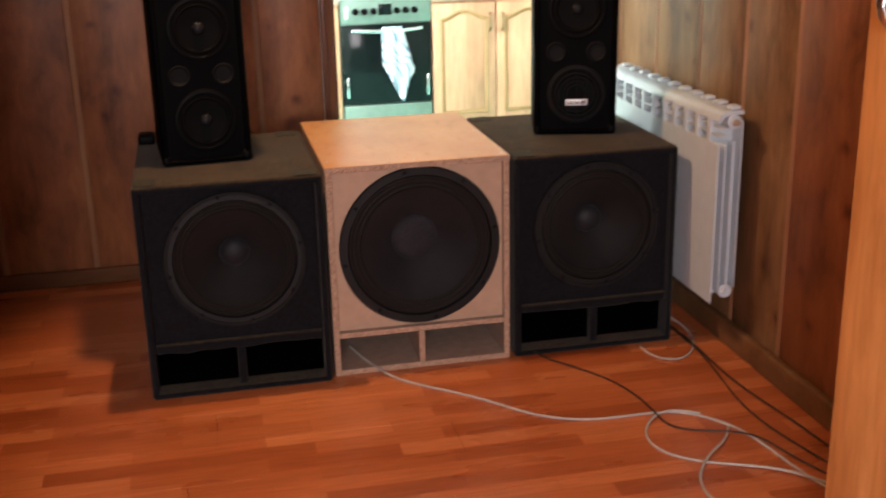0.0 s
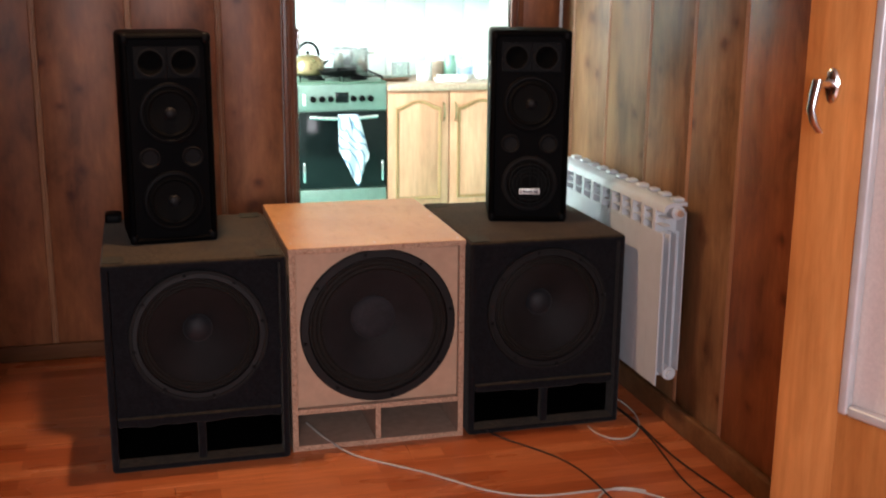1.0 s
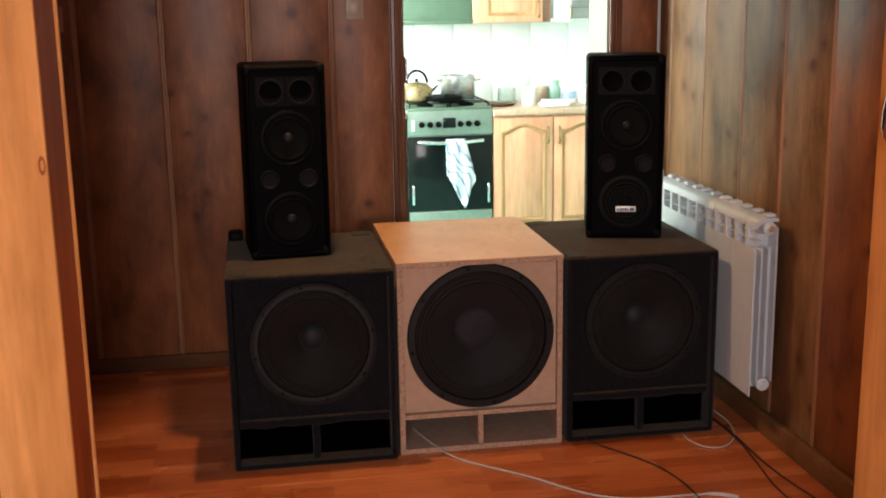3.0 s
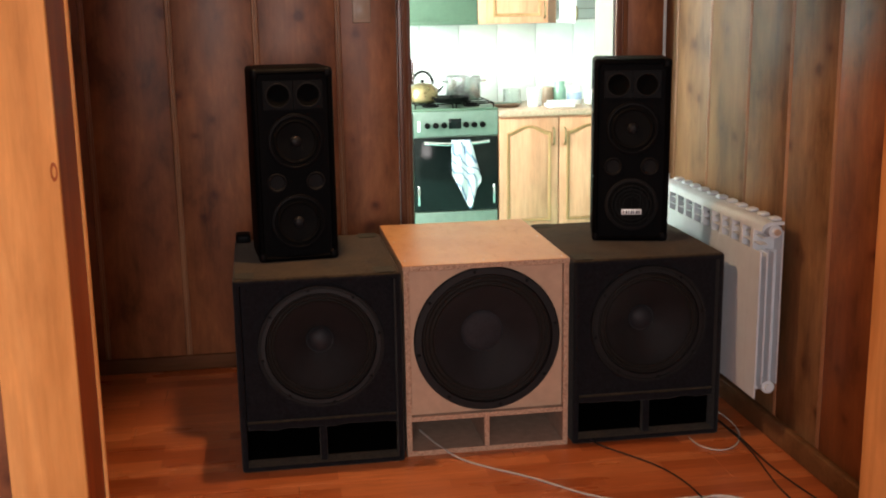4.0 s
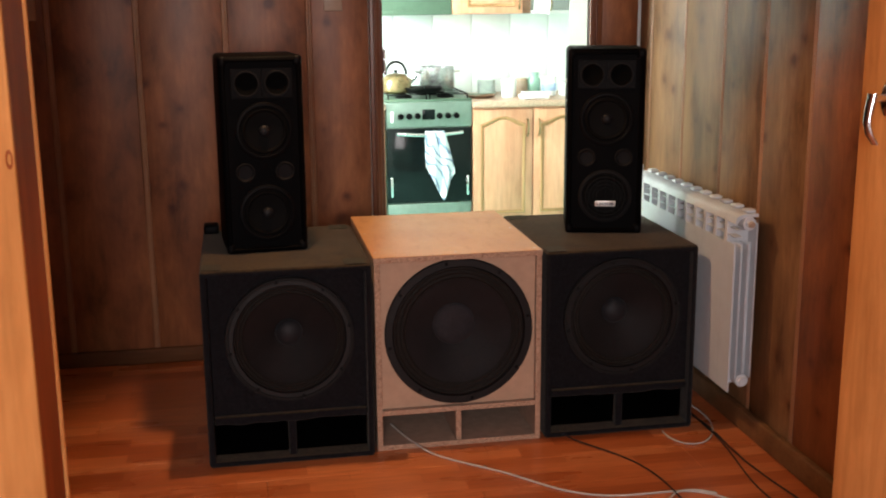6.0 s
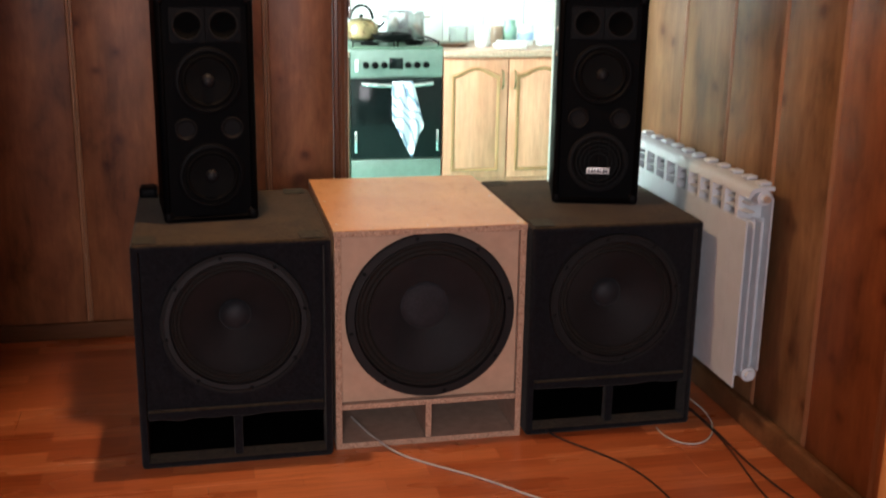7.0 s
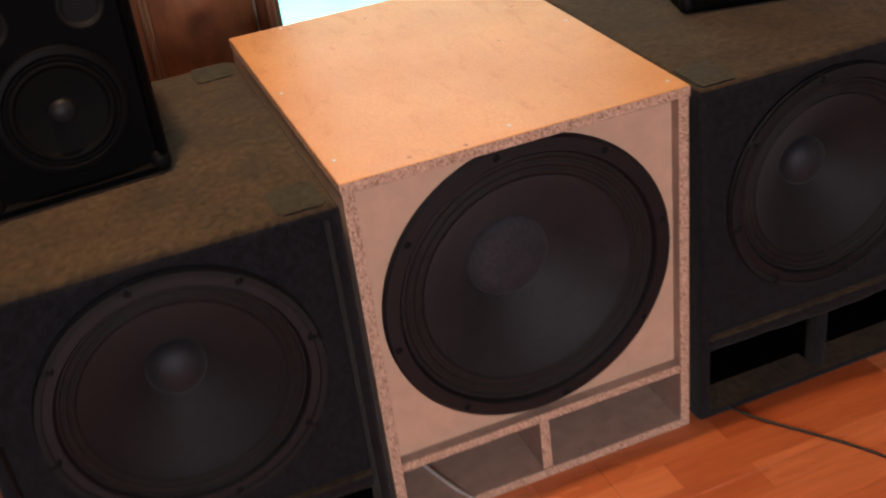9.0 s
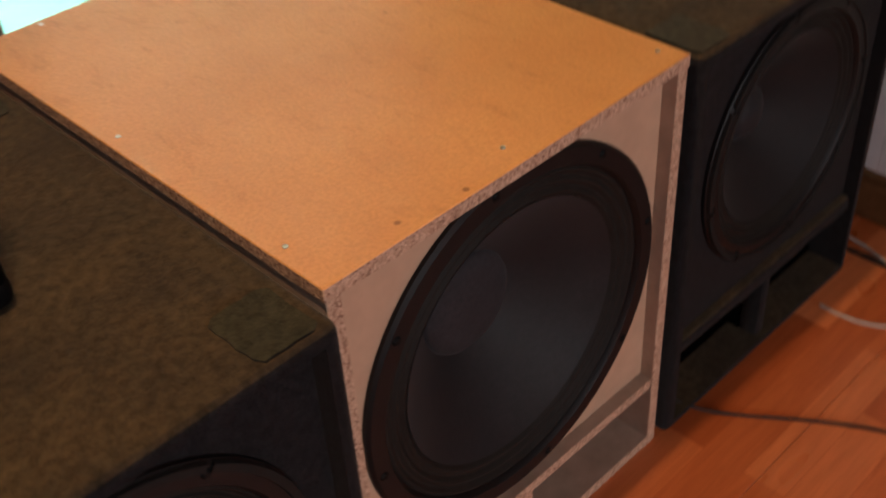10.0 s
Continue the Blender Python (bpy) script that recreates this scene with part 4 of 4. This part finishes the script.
# towel over the oven handle
bm = bmesh.new()
cols, rows = 15, 26
grid = []
for j in range(rows):
    f = j / (rows - 1)
    half = 0.056 + 0.030 * math.sin(min(1, f * 1.15) * math.pi * 0.62)
    drift = 0.035 * min(1.0, f * 1.6)
    row = []
    for i in range(cols):
        u = i / (cols - 1) * 2 - 1
        tip = max(0.0, f - 0.5) / 0.5
        zz = 0.600 - f * 0.405 + (abs(u - 0.15) * 0.15 + max(0.0, u - 0.15) * 0.04) * tip
        fold = 0.013 * math.sin(u * 7.0 + f * 2.6) * (0.35 + f) + 0.004 * math.sin(u * 17 - f * 5)
        row.append(bm.verts.new((STOVE_L + 0.278 + drift + u * half * (1 - 0.12 * tip), KF - 0.064 + fold - 0.006 * f, zz)))
    grid.append(row)
for a, b in zip(grid, grid[1:]):
    for k in range(cols - 1):
        bm.faces.new((a[k], a[k + 1], b[k + 1], b[k]))
top_row = grid[0]
back = [bm.verts.new((v.co.x, KF - 0.026, 0.53)) for v in top_row]
crest = [bm.verts.new((v.co.x, KF - 0.044, 0.6065)) for v in top_row]
for k in range(cols - 1):
    bm.faces.new((top_row[k], crest[k], crest[k + 1], top_row[k + 1]))
    bm.faces.new((crest[k], back[k], back[k + 1], crest[k + 1]))
towel = tagged(new("tea_towel", finish(bm, "tea_towel", TOWEL, 80)), "white and blue checked tea towel hung over the oven handle", "towel")
towel.location.x = KX
sol = towel.modifiers.new("thickness", "SOLIDIFY")
sol.thickness = 0.003


def arched_door(parent, x0, x1, z0, z1, y, arch):
    """A framed cupboard door whose raised panel has an arched head."""
    d = part("door", boxed(x0, x1, y - 0.012, y, z0, z1, 0.003, 2), OAK, parent)
    m, s = 0.055, 0.05

    def outline(grow, yy, bm):
        a, b, lo, hi = x0 + m - grow, x1 - m + grow, z0 + s - grow, z1 - s + grow
        pts = [(a, lo), (b, lo), (b, hi - arch)]
        for k in range(1, 12):
            f = k / 12
            lift = arch * (math.sin(math.pi * f) ** 1.6)
            pts.append((b + (a - b) * f, hi - arch + lift))
        pts.append((a, hi - arch))
        return [bm.verts.new((p[0], yy, p[1])) for p in pts]

    bm = bmesh.new()
    rings = [outline(0.012, y - 0.0121, bm), outline(0.009, y - 0.019, bm), outline(0.0, y - 0.0185, bm), outline(-0.007, y - 0.013, bm)]
    for a, b in zip(rings, rings[1:]):
        for k in range(len(a)):
            j = (k + 1) % len(a)
            bm.faces.new((a[k], a[j], b[j], b[k]))
    part("molding", bm, OAK_LINE, d)
    bm = bmesh.new()
    rings = [outline(-0.012, y - 0.0121, bm), outline(-0.022, y - 0.017, bm)]
    for k in range(len(rings[0])):
        j = (k + 1) % len(rings[0])
        bm.faces.new((rings[0][k], rings[0][j], rings[1][j], rings[1][k]))
    bm.faces.new(rings[1])
    part("panel", bm, OAK, d)
    return d


def bow_handle(parent, x, z0, z1, y):
    bm = bmesh.new()
    pts = [(x, y, z0), (x, y - 0.018, z0 + 0.012), (x, y - 0.026, (z0 + z1) / 2), (x, y - 0.018, z1 - 0.012), (x, y, z1)]
    for a, b in zip(pts, pts[1:]):
        tube(bm, a, b, 0.006, 8)
    part("handle", bm, BRASS, parent, "curved brass bow handle")


def base_cupboard(x0, x1, hinge_right):
    c = thing("base_cupboard", kpose(0, 0, 0), "pale oak kitchen base cupboard with an arched panel door", "cupboard", "kitchen base cupboards")
    part("carcass", boxed(x0 + 0.002, x1 - 0.002, KF + 0.001, KBACK - 0.03, KFLOOR + 0.1, 0.728), OAK, c)
    part("plinth", boxed(x0 + 0.002, x1 - 0.002, KF + 0.03, KF + 0.05, KFLOOR, KFLOOR + 0.1), OAK, c)
    d = arched_door(c, x0 + 0.004, x1 - 0.004, 0.055, 0.715, KF, 0.045)
    bow_handle(d, x0 + 0.035 if hinge_right else x1 - 0.035, 0.555, 0.655, KF - 0.012)


base_cupboard(1.460, 1.827, False)
base_cupboard(1.827, 2.222, True)
base_cupboard(2.222, 2.602, False)
base_cupboard(0.56, 0.942, True)
wt = thing("worktop", kpose(0, 0, 0), "speckled tan laminate kitchen worktop", "worktop")
part("slab", boxed(1.460, 2.61, KF - 0.025, KBACK - 0.002, 0.7285, 0.765, 0.008, 3), WORKTOP, wt)
wt2 = thing("worktop", kpose(0, 0, 0), "short speckled tan worktop beside the cooker", "worktop")
part("slab", boxed(0.54, 0.944, KF - 0.025, KBACK - 0.002, 0.7285, 0.765, 0.008, 3), WORKTOP, wt2)

# wall cupboards and hood
hood = thing("cooker_hood", kpose(0, 0, 0), "grey-green metal cooker hood over the cooker", "cooker hood")
part("canopy", boxed(0.93, 1.398, 6.47, KBACK - 0.002, 1.268, 1.62, 0.006), STEEL_DARK, hood)
part("lip", boxed(0.925, 1.400, 6.462, 6.4695, 1.260, 1.286, 0.003), STEEL_DARK, hood)
wc = thing("wall_cupboard", kpose(0, 0, 0), "oak wall cupboard with a framed door above the worktop", "cupboard")
part("carcass", boxed(1.402, 1.836, 6.47, KBACK - 0.002, 1.262, 1.95, 0.002), OAK, wc)
wd = arched_door(wc, 1.450, 1.834, 1.266, 1.945, 6.469, 0.05)
bow_handle(wd, 1.81, 1.29, 1.39, 6.456)
wc2 = thing("wall_cupboard", kpose(0, 0, 0), "wall cupboard with its door standing open", "cupboard")
bm = bmesh.new()
block(bm, 2.25, 2.268, 6.47, KBACK - 0.002, 1.262, 1.95)
block(bm, 1.888, 2.25, 6.47, KBACK - 0.002, 1.262, 1.280)
block(bm, 1.888, 2.25, 6.47, KBACK - 0.002, 1.932, 1.95)
part("carcass", bm, WHITE, wc2)
part("side_panel", boxed(1.838, 1.8875, 6.47, KBACK - 0.002, 1.262, 1.95), BROWN, wc2, "dark side panel")
od = part("open_door", boxed(1.905, 1.922, 6.12, 6.468, 1.266, 1.945, 0.003), WHITE, wc2, "pale open door seen on edge")
bow_handle(od, 1.913, 1.285, 1.36, 6.12)

# things on hob and worktop
HOB = 0.785 + 0.0305
kettle = thing("kettle", kpose(1.035, 6.34, HOB), "brassy stovetop kettle with a black arched handle", "kettle")
part("body", lathe(bmesh.new(), [(0.0, 0.0), (0.075, 0.0), (0.090, 0.012), (0.092, 0.05), (0.080, 0.085), (0.055, 0.105), (0.04, 0.11), (0.0, 0.114)], (0, 0, 0), "z", 36), BRASS, kettle)
part("lid_knob", lathe(bmesh.new(), [(0.006, 0.112), (0.012, 0.122), (0.008, 0.132), (0.0, 0.134)], (0, 0, 0), "z", 14), PLASTIC, kettle)
bm = bmesh.new()
arc = [(0.062 * math.cos(a), 0, 0.105 + 0.075 * math.sin(a)) for a in [math.pi * k / 10 for k in range(11)]]
for a, b in zip(arc, arc[1:]):
    tube(bm, a, b, 0.008, 8)
part("handle", bm, PLASTIC, kettle, "black arched handle")
bm = tube(bmesh.new(), (0.075, 0, 0.05), (0.118, -0.02, 0.10), 0.014, 12)
part("spout", bm, CHROME, kettle)

pan = thing("frying_pan", kpose(1.19, 6.27, HOB), "black frying pan on the hob", "pan")
part("bowl", lathe(bmesh.new(), [(0.0, 0.0), (0.085, 0.0), (0.108, 0.034), (0.111, 0.034), (0.10, 0.012), (0.086, 0.004), (0.0, 0.004)], (0, 0, 0), "z", 36), IRON, pan)
part("handle", tube(bmesh.new(), (-0.08, -0.06, 0.028), (-0.03, -0.215, 0.05), 0.011, 10), IRON, pan)

pot = thing("cooking_pot", kpose(1.31, 6.50, HOB), "shiny steel cooking pot on the hob", "pot")
part("body", lathe(bmesh.new(), [(0.0, 0.0), (0.100, 0.0), (0.106, 0.008), (0.106, 0.135), (0.110, 0.138), (0.104, 0.138), (0.102, 0.01), (0.0, 0.006)], (0, 0, 0), "z", 40), POT_STEEL, pot)
for sx in (-1, 1):
    bm = tube(bmesh.new(), (sx * 0.104, -0.03, 0.105), (sx * 0.135, -0.03, 0.11), 0.006, 8)
    tube(bm, (sx * 0.135, -0.03, 0.11), (sx * 0.135, 0.03, 0.11), 0.006, 8)
    tube(bm, (sx * 0.135, 0.03, 0.11), (sx * 0.104, 0.03, 0.105), 0.006, 8)
    part("handle", bm, CHROME, pot)

WT = 0.765


def vessel(name, x, y, r, h, material, label, category, neck=0.0):
    t = thing(name, kpose(x, y, WT), label, category)
    pro = [(0.0, 0.0), (r * 0.92, 0.0), (r, 0.006), (r, h * 0.78), (r * (1 - neck), h * 0.9), (r * (1 - neck), h), (r * (1 - neck) - 0.004, h), (r * 0.9 - r * neck, h * 0.86), (r * 0.9, 0.01), (0, 0.008)]
    part("body", lathe(bmesh.new(), pro, (0, 0, 0), "z", 28), material, t)
    return t


tray = thing("tray", kpose(1.56, 6.42, WT), "dark flat tray with odds and ends", "tray")
part("dish", lathe(bmesh.new(), [(0, 0), (0.075, 0), (0.095, 0.018), (0.098, 0.018), (0.078, 0.004), (0, 0.004)], (0, 0, 0), "z", 32), BROWN, tray)
part("spoon", tube(bmesh.new(), (-0.08, -0.02, 0.024), (0.09, -0.05, 0.03), 0.005, 8), STEEL, tray)
vessel("glass_jar", 1.63, 6.56, 0.055, 0.095, CLEAR, "clear glass jar on the worktop", "jar")
vessel("white_mug", 1.735, 6.40, 0.045, 0.11, WHITE, "tall white mug on the worktop", "mug")
j = vessel("spice_jar", 1.85, 6.52, 0.036, 0.09, TAN_JAR, "small brown jar with a pale lid", "jar", 0.1)
part("lid", lathe(bmesh.new(), [(0, 0.104), (0.034, 0.104), (0.036, 0.09), (0.0, 0.09)], (0, 0, 0), "z", 24), IVORY, j)
j = vessel("green_jar", 1.925, 6.52, 0.040, 0.12, GREEN, "green glass jar on the worktop", "jar", 0.25)
part("lid", lathe(bmesh.new(), [(0, 0.138), (0.030, 0.138), (0.032, 0.121), (0.0, 0.121)], (0, 0, 0), "z", 24), GREEN, j)
j = vessel("printed_cup", 2.005, 6.46, 0.045, 0.115, WHITE, "white cup with a blue band", "cup")
part("band", lathe(bmesh.new(), [(0.0452, 0.03), (0.0458, 0.035), (0.0458, 0.07), (0.0452, 0.075)], (0, 0, 0), "z", 28), BLUE, j)
papers = thing("folded_cloth", kpose(1.86, 6.27, WT), "folded white cloth on the worktop edge", "cloth")
bm = boxed(-0.085, 0.085, -0.06, 0.06, 0.0, 0.026, 0.010, 3)
part("fold", bm, WHITE, papers)
part("fold", boxed(-0.07, 0.078, -0.05, 0.055, 0.0262, 0.042, 0.007, 3), WHITE, papers)
tub = thing("plastic_tub", kpose(2.11, 6.40, WT), "pale green plastic tub on the worktop", "tub")
part("body", boxed(-0.05, 0.06, -0.05, 0.05, 0.0, 0.085, 0.012, 3), TILE, tub)

# ---- pieces of walls and floors ----
plank_cache = {}


def plank_mesh(w, h, tone):
    key = (round(w, 3), round(h, 3), tone.name)
    if key not in plank_cache:
        bm = boxed(-w / 2, w / 2, 0.0, 0.0135, 0.0, h, 0.004, 2)
        plank_cache[key] = finish(bm, "plank", tone)
    return plank_cache[key]


bm = bmesh.new()
for sx in (-0.0049, 0.0049):
    lathe(bm, [(0.0, 0.0), (0.0047, 0.0), (0.0047, HEIGHT), (0, HEIGHT)], (sx, 0.0035, 0), "z", 12)
bead_mesh = finish(bm, "joint_bead", BEAD)


def clad(wall, cuts, put, z0=0.0, tone=PANEL):
    """Boards between cuts with a double bead in each joint; put gives the pose of a board's foot."""
    for a, b in zip(cuts, cuts[1:]):
        ob = new("plank", plank_mesh(b - a - 0.0195, HEIGHT - z0, tone))
        ob.parent = wall
        ob.matrix_world = put((a + b) / 2, z0)
    for c in cuts[1:-1]:
        ob = new("joint_bead", bead_mesh)
        ob.parent = wall
        ob.matrix_world = put(c, 0.0)


north = lambda u, z: pose(u, NORTH, z)
clad(wall_north, [-2.19, -1.83, -1.51, -1.20, -0.90, -0.60, -0.290, 0.027, 0.336, 0.570], north)
clad(wall_north, [1.465, 1.640], north)
east = lambda u, z: pose(EAST, u, z, 0, 0, -90)
clad(wall_east, [-2.39, -2.1, -1.8, -1.5, -1.2, -0.9, -0.6, -0.3, 0.0, 0.34], east)
clad(wall_east, [1.145, 1.45, 1.74, 2.03, 2.30, 2.6100], east)
clad(wall_east, [2.6101, 2.900, 3.200, 3.53, 3.86, 3.995], east, tone=PALE_PANEL)
lone = new("joint_bead", bead_mesh)
lone.parent, lone.matrix_world = wall_east, east(2.610, 0.0)

# laminate boards, 193 mm wide, laid along the room
floor = thing("floor", pose(0, 0, 0), "glossy cherry-red three-strip laminate floor", "floor", kind="structure")
board_cache = {}
BW, BL = 0.1929, 1.286
row = 0
y = -2.4
while y < NORTH - 0.002:
    y1 = min(y + BW, NORTH)
    x = WEST - (row * 0.47 % 1.0) * BL
    while x < 2.45:
        x0, x1 = max(x, WEST), min(x + BL, 2.45 if y1 < 1.1 else EAST + 0.012)
        if x1 - x0 > 0.02:
            key = (round(x1 - x0, 3), round(y1 - y, 3))
            if key not in board_cache:
                bmf = boxed(0, x1 - x0 - 0.0006, 0, y1 - y - 0.0006, -0.0088, 0.0, 0.0009, 1)
                board_cache[key] = finish(bmf, "board", FLOOR)
            ob = new("board", board_cache[key])
            ob.parent, ob.location = floor, (x0, y, 0)
        x += BL
    y = y1
    row += 1

# glazed tiles over the worktop
tile_bm = boxed(-0.1235, 0.1235, 0.0, 0.010, 0.0, 0.597, 0.002, 2)
tile_mesh = finish(tile_bm, "tile", TILE)
splash = tagged(new("splashback", finish(boxed(0.36, 2.62, KBACK + 0.0065, KBACK + 0.0118, 0.74, 1.95), "splashback", GROUT)), "pale glazed tile splashback", "splashback", "", "structure")
for r_ in range(2):
    for k in range(9):
        ob = new("tile", tile_mesh)
        ob.parent, ob.location = splash, (1.104 + KX + 0.250 * (k - 2) - 0.144, KBACK - 0.003, 0.745 + 0.6 * r_)
